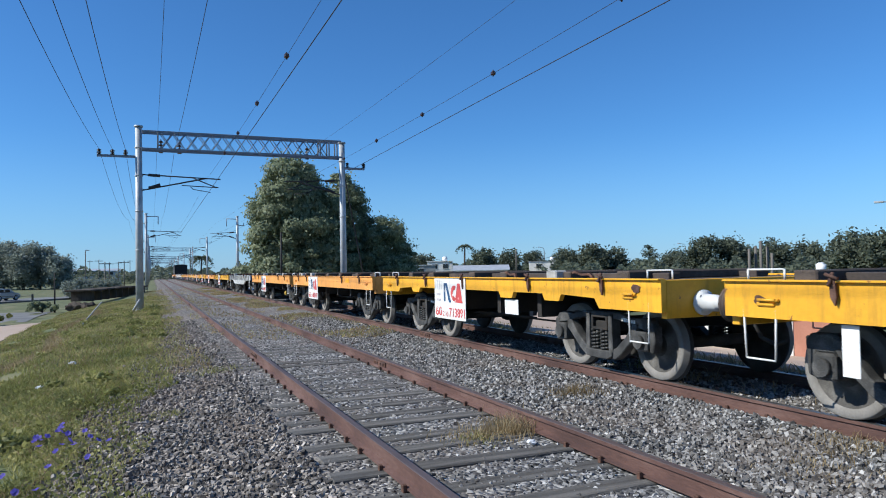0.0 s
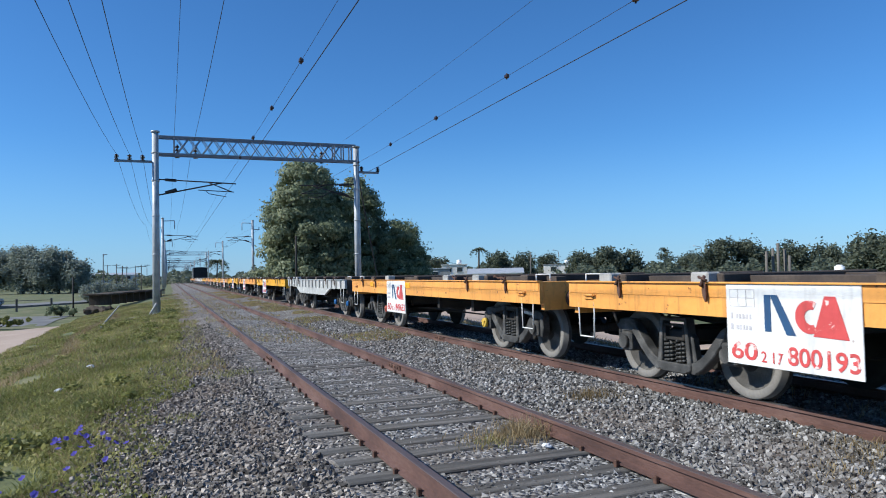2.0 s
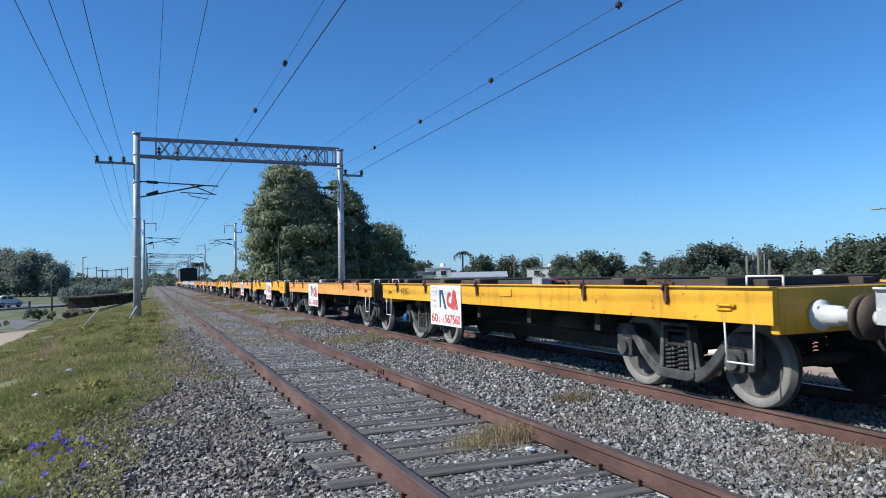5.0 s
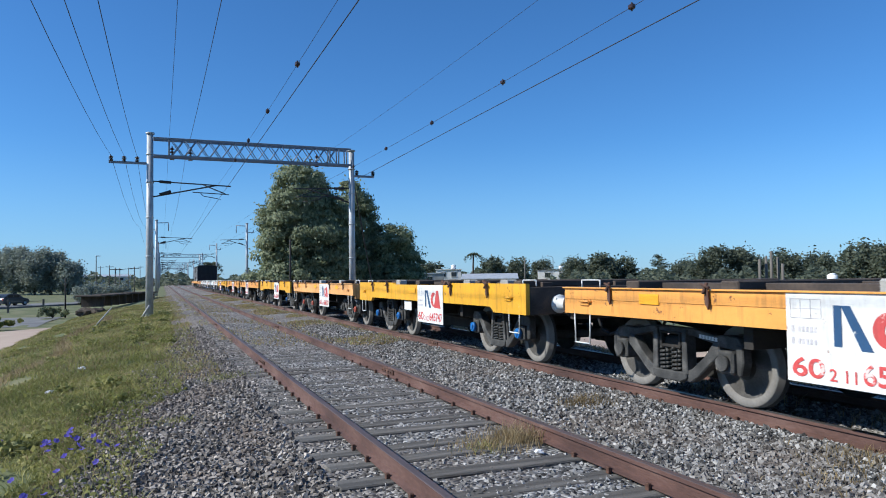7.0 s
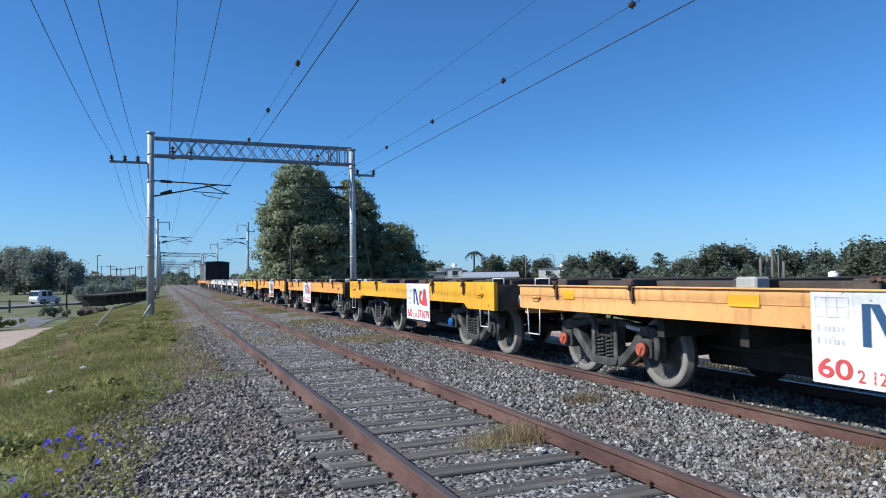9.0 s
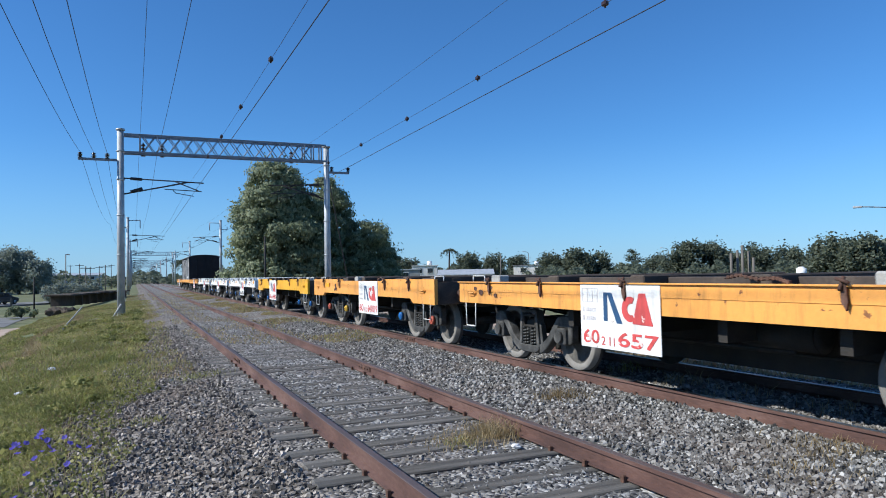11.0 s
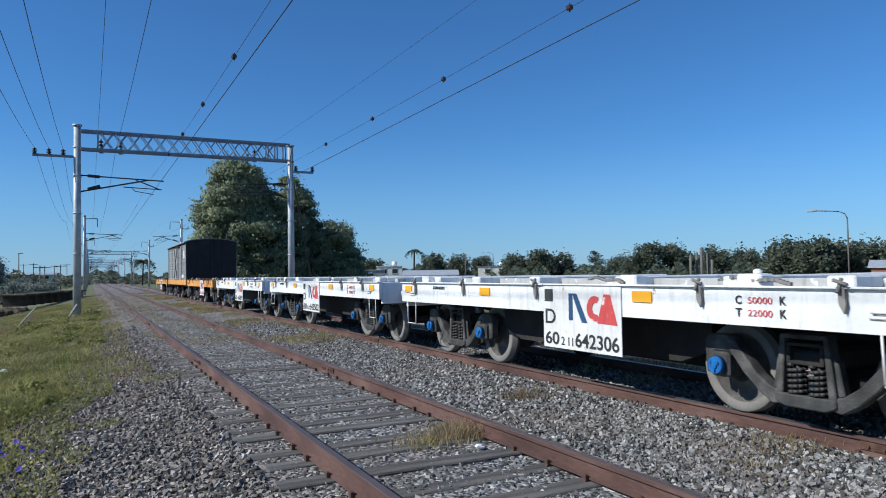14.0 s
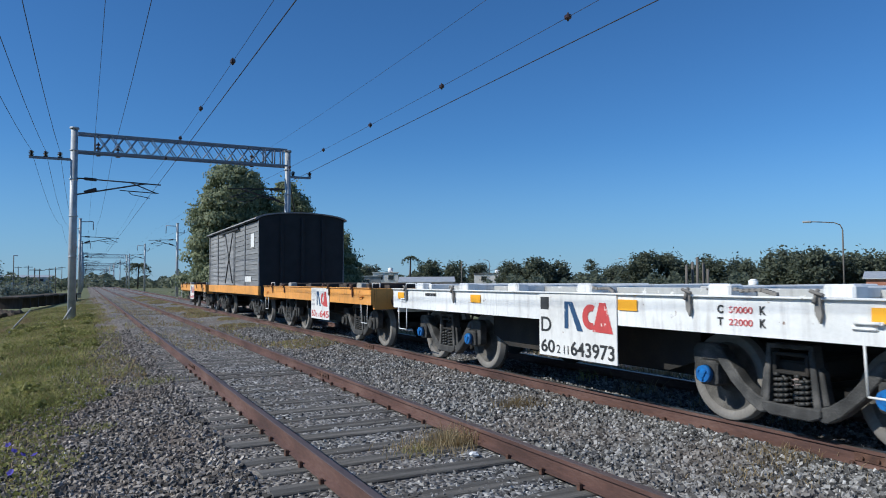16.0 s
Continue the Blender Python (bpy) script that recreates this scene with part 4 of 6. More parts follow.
def flat_wagon(near, far, colour, style, board=None, caps=(None, None, None, None), top_ink="red", label="", patches=(), deck="deck", overhang=1.74, extra=(), rust=(), scrawl=None, frames="oo", end="", hooks=(1.25, 2.9)):
    half = (far - near) / 2
    mid = (far + near) / 2
    w = thing("flat_wagon", label, "flat wagon", pose(TRACK_B, mid, 0), "wagons of the passing train")
    TRAIN.append((w, mid))
    top, low = 1.315, 0.955
    belly = 1.04 if board and board[3] in ("713891", "650358", "849653", "641019", "648592", "800193") else 0.30
    paint_m = M[colour]
    if style == "step":
        hi = top + 0.045
        out = [(-half, 0.86), (-half, hi), (-half + 3.1, hi), (-half + 3.15, top), (half - 3.15, top), (half - 3.1, hi), (half, hi), (half, 0.86), (half - 1.15, 0.86), (half - 1.3, low), (-half + 1.3, low), (-half + 1.15, 0.86)]
    elif style == "pocket":
        out = [(half, top), (-half, top), (-half, 0.93), (-half + 1.2, 0.93), (-half + 1.3, 1.06)]
        for c in (-2.6, -1.2, 1.6, 3.0):
            out += [(c - 0.45, 1.09), (c - 0.38, 0.99), (c + 0.0, 0.99), (c + 0.07, 1.09)]
        out += [(half - 1.3, 1.06), (half - 1.2, 0.97), (half, 0.97)]
    elif style == "belly":
        out = [(half, top), (-half, top), (-half, 1.02), (-half + 2.3, 0.98), (-half + 3.2, 0.74), (half - 3.2, 0.74), (half - 2.3, 0.98), (half, 1.02)]
    else:
        out = [(half, top), (-half, top), (-half, low), (half, low)]
    for s in (-1, 1):
        ob = part("side_sill", cut(lambda bm: slab(bm, out, -0.035, 0.035)), paint_m, w, at=pose(s * (SIDE - 0.045), 0, 0))
        if style != "step":
            part("sill_flange", cut(lambda bm: box(bm, -0.06, 0.03, -half, half, top - 0.012, top + 0.006, 0.003)), paint_m, w, at=pose(s * (SIDE - 0.03), 0, 0, 0, 0, 0 if s < 0 else 180))
    if style == "plain" and colour in ("orange", "peach"):
        part("upper_plate", cut(lambda bm: box(bm, -0.008, 0.0, -half + 0.02, half - 0.02, 1.155, top - 0.014, 0.003)), paint_m, w, at=pose(-SIDE + 0.0095, 0, 0))
    if style == "belly":
        for k in range(16):
            y = -half + 0.5 + k * (2 * half - 1) / 15
            part("side_rib", cut(lambda bm: box(bm, -0.05, 0.0, -0.03, 0.03, 1.0, top, 0.006)), paint_m, w, at=pose(-SIDE + 0.01, y, 0))
    part("deck", cut(lambda bm: box(bm, -SIDE + 0.10, SIDE - 0.10, -half + 0.02, half - 0.02, top - 0.07, top - 0.02)), M[deck], w)
    part("centre_sill", cut(lambda bm: slab(bm, [(half - 0.1, 1.2), (-half + 0.1, 1.2), (-half + 0.1, 0.86), (-half + 2.72, 0.62), (-half + 2.80, belly), (half - 2.80, belly), (half - 2.72, 0.62), (half - 0.1, 0.86)], -0.30, 0.30)) if style != "pocket" else
         cut(lambda bm: box(bm, -0.22, 0.22, -half + 0.1, half - 0.1, 0.80, 1.2, 0.01)), M["under"], w)
    for y in np.linspace(-half + 3.1, half - 3.1, 4):
        part("cross_bearer", cut(lambda bm: slab(bm, [(-0.06, 1.24), (0.06, 1.24), (0.06, 0.70), (-0.06, 0.70)], *((-0.9, 0.9) if colour == "white" else (-SIDE + 0.25, SIDE - 0.25)))), M["under"], w, at=pose(0, float(y), 0))
    for s in (-1, 1):
        part("end_sill", cut(lambda bm: box(bm, -SIDE + 0.09, SIDE - 0.09, -0.05, 0.05, 0.86, top - 0.01, 0.008)), M[end or colour], w, at=pose(0, s * (half - 0.055), 0))
        for x in (-0.96, 0.96):
            add_buffer(w, x, s * half, 0 if s > 0 else 180, "white_iron" if colour in ("white", "yellow") or s > 0 else "rusty")
        put("coupler", "coupler", coupler_shape, M["under"], w, (0, s * half, 0.95), 0 if s > 0 else 180)
        put("stirrup", "stirrup", stirrup_shape, M["white_iron"], w, (-SIDE + 0.02, s * (half - 0.42), 0.74), 0, "white-painted hanging step")
        put("stirrup", "stirrup", stirrup_shape, M["white_iron"], w, (SIDE - 0.02, s * (half - 0.42), 0.74))
        put("hand_rail", "hand_rail", rail_handle_shape, M["white_iron"], w, (-SIDE + 0.25, s * (half - 0.3), top))
        put("pull_handle", "pull_handle_" + colour, label_handle_shape, paint_m, w, (-SIDE + 0.02, s * (half - 0.55), 1.13)) if colour != "grey" else None
    pale = colour == "white"
    rnd = random.Random(int(mid * 10))
    for y in (-half + hooks[0], -half + hooks[1], half - hooks[1], half - hooks[0]) + ((0.4,) if rnd.random() < 0.4 else ()):
        put("lashing_hook", "lashing_hook_" + str(pale), hook_shape, M["wheel" if pale else "rusty"], w, (-SIDE - 0.005, y + rnd.uniform(-0.2, 0.2), top - 0.02), 0, "" if pale else "rusty hanging lashing hook")
    for y in np.linspace(-half + 0.9, half - 0.9, 6):
        y = float(y) + rnd.uniform(-0.25, 0.25)
        put("deck_bolster", "deck_bolster_" + str(pale), lambda bm: box(bm, -SIDE + 0.35, SIDE - 0.35, -0.13, 0.13, 0, 0.11, 0.015), M["white" if pale else "deck"], w, (0, y, top - 0.02))
        if rnd.random() < (0.7 if pale else 0.3):
            put("lock_block", "lock_block_" + str(pale), lambda bm: box(bm, -0.10, 0.10, -0.14, 0.14, 0, 0.13, 0.02), M["white" if pale else "concrete"], w, (-SIDE + 0.32, y + rnd.uniform(-0.3, 0.3), top - 0.02))
    for x in (-0.75, 0.75):
        part("deck_rail", cut(lambda bm: box(bm, -0.10, 0.10, -half + 0.7, half - 0.7, 0, 0.09, 0.01)), M["grey" if pale else "deck"], w, at=pose(x, 0, top - 0.03))

    def lash(bm):
        y = -half + 1.4
        pts = [(-SIDE + 0.06, y, 0.02), (-SIDE + 0.16, y + 0.2, 0.055), (-SIDE + 0.24, y + 0.5, 0.045), (-SIDE + 0.33, y + 0.8, 0.085), (-SIDE + 0.45, y + 1.1, 0.05)]
        chain_rod(bm, pts, 0.012)
        for k in range(14):
            u = k / 14
            a, b = Vector(pts[int(u * 4)]), Vector(pts[int(u * 4) + 1])
            c = a.lerp(b, u * 4 - int(u * 4))
            box(bm, c.x - 0.022, c.x + 0.022, c.y - 0.022, c.y + 0.022, c.z - 0.018, c.z + 0.02, 0.006)
    for dy in (0.0, 2.1):
        part("lashing_bar", cut(lash), M["rusty" if not pale else "wheel"], w, at=pose(0, dy, top))
    if not board or board[3] not in ("713891", "650358"):
        put("air_tank", "air_tank", tank_shape, M["under"], w, (-0.75, rnd.uniform(-0.5, 0.5) - 0.8, 0.78))
    part("brake_rod", cut(lambda bm: (rod(bm, (-0.55, -half + 2, 0.55), (-0.55, half - 2, 0.55), 0.018, 6), rod(bm, (-0.9, -1.2, 0.62), (-0.9, 1.0, 0.62), 0.02, 6))), M["under"], w)
    for y, wd, z0, z1 in extra:
        part("small_board", cut(lambda bm: box(bm, -0.008, 0.0, -wd / 2, wd / 2, z0, z1)), M["plate"], w, "small white board under the side", pose(-SIDE + 0.08, y - mid, 0))
    bogie(w, -half + overhang, caps[:2], frames[0] == "c")
    bogie(w, half - overhang, caps[2:], frames[1] == "c")
    for y, wd in patches:
        part("reflective_patch", cut(lambda bm: box(bm, -0.006, 0.0, -wd / 2, wd / 2, 1.13, 1.25)), M["patch"], w, "faded yellow painted patch", pose(-SIDE - 0.0005, y, 0))
    if board:
        c, first, small, last = board
        number_board(w, c - mid, top - 0.004, 0.50, first, small, last, top_ink, -SIDE + 0.004)
    for y, z, r in rust:
        part("rust_patch", cut(lambda bm: flat(bm, [(r * (1 + 0.45 * noise.noise((math.cos(a) * 1.7 + y * 3, math.sin(a) * 1.7, r * 9))) * math.cos(a) * 1.5, r * (1 + 0.45 * noise.noise((math.cos(a) * 1.7 + y * 3, math.sin(a) * 1.7, r * 9))) * math.sin(a)) for a in np.linspace(0, 6.283, 22)[:-1]], 0.0)), M["rusty"], w, "flaking rust patch", pose(-SIDE - 0.003, y - mid, z))
    if scrawl:
        lettering(w, scrawl[0], 0.24, M["rusty"], scrawl[1] - mid, 1.06, 0.50, -0.006, -SIDE + 0.004)
    if pale:
        for dz, c in ((0.0, "C"), (-0.115, "T")):
            lettering(w, c, 0.105, M["black_ink"], -2.90, 1.155 + dz, 0.07, 0.003, -SIDE + 0.004)
            lettering(w, "K", 0.105, M["black_ink"], -3.36, 1.155 + dz, 0.07, 0.003, -SIDE + 0.004)
            lettering(w, "50000" if c == "C" else "22000", 0.085, M["red"], -3.03, 1.16 + dz, 0.26, 0.0, -SIDE + 0.004)
        tagged(part("small_print", cut(lambda bm: [box(bm, -0.003, 0, 3.42 - 0.055 * j, 3.46 - 0.055 * j, 1.20, 1.25) for j in range(8)]), M["black_ink"], w, at=pose(-SIDE + 0.007, 0, 0)), kind="stuff")
        for s in (-1, 1):
            part("belly_web", cut(lambda bm: slab(bm, [(half - 2.75, 1.0), (-half + 2.75, 1.0), (-half + 2.75, 0.60), (-half + 3.2, 0.44), (half - 3.2, 0.44), (half - 2.75, 0.60)], -0.012, 0.012)), M["under"], w, at=pose(s * (SIDE - 0.62), 0, 0))
    return w


B, R_, Y_ = "blue_cap", "red_cap", "yellow_cap"
flat_wagon(-5.3, 5.36, "yellow", "plain", None, (None, None, None, None), label="yellow flat wagon with rust stains and white hanging steps", patches=((3.2, 0.5),), extra=((4.05, 0.16, 0.50, 0.94),), rust=((4.9, 1.12, 0.05),))
flat_wagon(6.31, 16.6, "yellow", "pocket", (12.37, "60", "2 10", "713891"), label="yellow flat wagon with notched sides and a white number board", extra=((10.0, 0.45, 0.72, 0.96),), rust=((6.75, 1.2, 0.055),), frames="cc")
flat_wagon(17.5, 28.5, "orange", "plain", (24.72, "60", "2 17", "800193"), label="faded orange flat wagon with rust chips", patches=((-3, 0.4),))
flat_wagon(29.35, 41.1, "orange", "plain", (36.62, "60", "2 11", "849653"), (None, Y_, R_, None), label="faded orange flat wagon with yellow axle caps", patches=((0.5, 0.4), (3.6, 0.35)), frames="co")
flat_wagon(42.1, 53.6, "grey", "belly", None, (B, B, None, None), label="scuffed grey flat wagon with deep fish-bellied sides", end="end_dark")
flat_wagon(54.6, 66.3, "yellow", "plain", (62.34, "60", "2 11", "567560"), (None, None, B, B), label="yellow flat wagon with a white number board", patches=((-0.6, 0.4),), scrawl=("HUG", 64.95))
flat_wagon(67.24, 78.75, "orange", "plain", (74.2, "60", "2 11", "650358"), label="faded orange flat wagon with rusty hooks", patches=((3.9, 0.35),), frames="cc", end="end_dark")
flat_wagon(79.9, 89.8, "yellow", "step", (84.11, "60", "2 12", "645747"), (B, B, B, B), label="bright yellow flat wagon with blue axle caps", patches=((0.4, 0.45),), extra=((85.75, 0.5, 0.72, 0.93),), end="end_dark")
flat_wagon(90.6, 100.7, "peach", "plain", (94.53, "60", "2 12", "606137"), (R_, None, R_, R_), label="sun-bleached orange flat wagon with red axle caps", patches=((-3.0, 0.4), (3.6, 0.3), (0.4, 0.4)), frames="cc")
flat_wagon(101.65, 111.65, "yellow", "step", (105.5, "60", "2 11", "571679"), (None, B, None, None), label="bright yellow flat wagon with a blue axle cap", frames="cc", end="end_dark")
flat_wagon(112.6, 122.9, "orange", "plain", (118.45, "60", "2 11", "657"), label="orange flat wagon with large rust stains on its side", rust=((122.25, 1.2, 0.035), (122.05, 1.14, 0.05), (121.7, 1.22, 0.035), (121.55, 1.1, 0.035), (122.35, 1.10, 0.03), (118.9, 1.05, 0.03)), frames="oo", end="end_dark")
flat_wagon(124.05, 133.85, "orange", "step", (128.2, "60", "2 12", "641019"), (R_, B, Y_, R_), label="orange flat wagon with a white number board", patches=((3.2, 0.45),), rust=((131.25, 1.17, 0.045), (131.2, 1.09, 0.05), (131.33, 1.06, 0.03)), frames="oc", end="end_dark")
flat_wagon(134.8, 144.83, "yellow", "step", (141.1, "60", "2 11", "648592"), (B, B, B, B), label="yellow flat wagon with blue axle caps", end="end_dark")
WH = dict(hooks=(0.86, 2.45), patches=((-4.5, 0.28), (-1.68, 0.30), (1.68, 0.30), (4.5, 0.28)), top_ink="black", deck="grey", overhang=1.52)
flat_wagon(145.98, 155.63, "white", "plain", (150.2, "60", "2 11", "642306"), (B, B, B, B), label="white flat wagon with blue axle caps", **WH)
flat_wagon(156.82, 166.64, "white", "plain", (161.75, "60", "2 11", "643502"), (B, B, B, B), label="white flat wagon with blue axle caps", **WH)
flat_wagon(167.82, 177.6, "white", "plain", (171.95, "60", "2 11", "643973"), (B, B, B, B), label="white flat wagon with blue axle caps", **WH)
flat_wagon(178.8, 188.6, "orange", "plain", (182.3, "60", "2 11", "645"), label="orange flat wagon coupled before the covered wagon")


def covered_wagon(near, far):
    half, mid = (far - near) / 2, (far + near) / 2
    w = thing("covered_wagon", "grey weathered boarded covered wagon with arched roof, shade painted into its end", "covered wagon", pose(TRACK_B, mid, 0), "wagons of the passing train")
    TRAIN.append((w, mid))
    hw, z0, z1 = 1.50, 1.30, 3.62
    for s in (-1, 1):
        part("side_sill", cut(lambda bm: box(bm, -0.05, 0.05, -half, half, 0.98, z0, 0.01)), M["orange"], w, at=pose(s * (hw + 0.02), 0, 0))
        n = 12
        for k in range(n):
            a = z0 + (z1 - z0) * k / n
            put("board", "box_board", lambda bm: box(bm, -0.02, 0.02, -half + 0.02, half - 0.02, 0.0, (z1 - z0) / n - 0.012, 0.006), M["boxcar"], w, (s * hw, 0, a))
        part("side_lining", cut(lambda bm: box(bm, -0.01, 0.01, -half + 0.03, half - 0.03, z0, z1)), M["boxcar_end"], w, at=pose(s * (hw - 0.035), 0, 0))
        for y in (-half + 0.06, -half * 0.55, -0.95, 0.95, half * 0.55, half - 0.06):
            put("post", "box_post", lambda bm: box(bm, -0.03, 0.03, -0.05, 0.05, z0 - 0.1, z1, 0.008), M["boxcar"], w, (s * (hw + 0.03), y, 0))
        d = part("sliding_door", cut(lambda bm: box(bm, -0.03, 0.03, -0.9, 0.9, z0 + 0.02, z1 - 0.1, 0.01)), M["boxcar"], w, "", pose(s * (hw + 0.05), 0, 0))
        part("door_brace", cut(lambda bm: (rod(bm, (0.04 * s, -0.8, z0 + 0.1), (0.04 * s, 0.8, z1 - 0.2), 0.03, 4), rod(bm, (0.04 * s, 0.8, z0 + 0.1), (0.04 * s, -0.8, z1 - 0.2), 0.03, 4))), M["boxcar_end"], d)
        part("door_rail", cut(lambda bm: box(bm, -0.03, 0.03, -2.0, 2.0, z1 - 0.12, z1 - 0.05)), M["boxcar_end"], w, at=pose(s * (hw + 0.09), 0, 0))
    arch = [(hw * 1.04 * math.cos(a), z1 + 0.27 * math.sin(a)) for a in np.linspace(0, math.pi, 15)]
    for s in (-1, 1):
        def end(bm):
            a = [bm.verts.new((x, -0.03, z)) for x, z in [(hw, z0 - 0.3), *arch, (-hw, z0 - 0.3)]]
            b = [bm.verts.new((x, 0.03, z)) for x, z in [(hw, z0 - 0.3), *arch, (-hw, z0 - 0.3)]]
            bm.faces.new(a)
            bm.faces.new(b[::-1])
            for k in range(len(a)):
                bm.faces.new((a[k], b[k], b[(k + 1) % len(a)], a[(k + 1) % len(a)]))
            bmesh.ops.recalc_face_normals(bm, faces=bm.faces[:])
        # end wall and posts carry their shade as near-black colour
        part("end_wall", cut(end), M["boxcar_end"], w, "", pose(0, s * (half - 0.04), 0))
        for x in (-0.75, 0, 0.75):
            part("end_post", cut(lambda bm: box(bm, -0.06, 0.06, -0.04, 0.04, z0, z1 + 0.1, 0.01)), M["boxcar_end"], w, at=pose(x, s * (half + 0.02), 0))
        for x in (-0.96, 0.96):
            add_buffer(w, x, s * half, 0 if s > 0 else 180, "rusty")
        put("coupler", "coupler", coupler_shape, M["under"], w, (0, s * half, 0.95), 0 if s > 0 else 180)

    def roof(bm):
        rows = []
        for dz in (0.0, 0.04):
            rows.append([[bm.verts.new((x * (1.03 + dz), y, z + dz)) for x, z in arch] for y in (-half - 0.05, half + 0.05)])
        for (lo, hi), flip in ((rows[0], 1), (rows[1], 0)):
            for k in range(len(arch) - 1):
                f = [lo[k], lo[k + 1], hi[k + 1], hi[k]]
                bm.faces.new(f[::-1] if flip else f)
        for e in (0, 1):
            for k in range(len(arch) - 1):
                bm.faces.new((rows[0][e][k], rows[1][e][k], rows[1][e][k + 1], rows[0][e][k + 1]))
        bmesh.ops.recalc_face_normals(bm, faces=bm.faces[:])
    part("roof", cut(roof), M["boxcar_roof"], w)
    part("plate", cut(lambda bm: box(bm, -0.01, 0.0, -0.28, 0.28, 2.7, 3.2)), M["plate"], w, "small white board", pose(-hw - 0.03, -half + 1.1, 0))
    part("plate", cut(lambda bm: box(bm, -0.01, 0.0, -0.6, 0.6, 1.45, 1.65)), M["plate"], w, "worn white lettering strip", pose(-hw - 0.03, -half + 1.9, 0))
    part("floor_frame", cut(lambda bm: box(bm, -hw + 0.1, hw - 0.1, -half + 0.1, half - 0.1, 0.9, z0 - 0.01)), M["under"], w)
    part("centre_sill", cut(lambda bm: box(bm, -0.3, 0.3, -half + 0.2, half - 0.2, 0.5, 0.95)), M["under"], w)
    bogie(w, -half + 1.9, (None, None))
    bogie(w, half - 1.9, (None, None))


covered_wagon(189.5, 200.3)
flat_wagon(201.3, 211.3, "orange", "plain", (206, "60", "2 11", "64"), label="orange flat wagon at the tail of the train")


# ---- plants ----
def quads(name, centres, normals_up, size, material, rnd, parent=None, slim=1.0, facing=None):
    """Small leaves: one bent diamond for each centre."""
    n = len(centres)
    a = rnd.normal(size=(n, 3))
    a[:, 2] *= normals_up
    a /= np.linalg.norm(a, axis=1)[:, None]
    if facing is not None:
        face = facing + rnd.normal(size=(n, 3)) * 0.32
        a = np.cross(a, face)
        a /= np.linalg.norm(a, axis=1)[:, None]
        b = np.cross(a, face)
    else:
        b = np.cross(a, rnd.normal(size=(n, 3)))
    b /= np.linalg.norm(b, axis=1)[:, None]
    s = rnd.uniform(*size, n)[:, None]
    v = np.stack([centres - a * s, centres + b * s * 0.55 * slim, centres + a * s, centres - b * s * 0.55 * slim], 1)
    f = np.arange(4 * n).reshape(n, 4)
    ob = raw(name, v.reshape(-1, 3).tolist(), f.tolist(), material, parent)
    return ob


def crown_points(rnd, lobes, per_clump, clumps, spread):
    out = []
    for cx, cy, cz, rx, ry, rz in lobes:
        k = max(4, int(clumps * rx * rz / 6))
        d = rnd.normal(size=(k, 3))
        d /= np.linalg.norm(d, axis=1)[:, None]
        r = rnd.uniform(0.55, 1.0, (k, 1)) ** 0.6
        c = np.array((cx, cy, cz)) + d * r * np.array((rx, ry, rz))
        p = np.repeat(c, per_clump, 0) + rnd.normal(size=(k * per_clump, 3)) * spread * rnd.uniform(0.6, 1.3, (k, 1)).repeat(per_clump, 0)
        out.append(p)
    return np.concatenate(out)


def clump_points(rnd, lobes, per_clump, clumps, size):
    """Leaves on the outer shells of many clumps, each turned outwards, so that clumps have a lit and a shaded side."""
    out, ways = [], []
    for cx, cy, cz, rx, ry, rz in lobes:
        k = max(5, int(clumps * rx * rz / 6))
        d = rnd.normal(size=(k, 3))
        d /= np.linalg.norm(d, axis=1)[:, None]
        c = np.array((cx, cy, cz)) + d * rnd.uniform(0.6, 1.0, (k, 1)) * np.array((rx, ry, rz))
        n = rnd.normal(size=(k * per_clump, 3))
        n /= np.linalg.norm(n, axis=1)[:, None]
        r = (size * rnd.uniform(0.55, 1.35, (k, 1))).repeat(per_clump, 0) * rnd.uniform(0.55, 1.12, (k * per_clump, 1))
        out.append(c.repeat(per_clump, 0) + n * r * np.array((1.3, 1.3, 0.62)))
        ways.append(n + 0.35 * d.repeat(per_clump, 0) + np.array((0, 0, 0.25)))
    return np.concatenate(out), np.concatenate(ways)


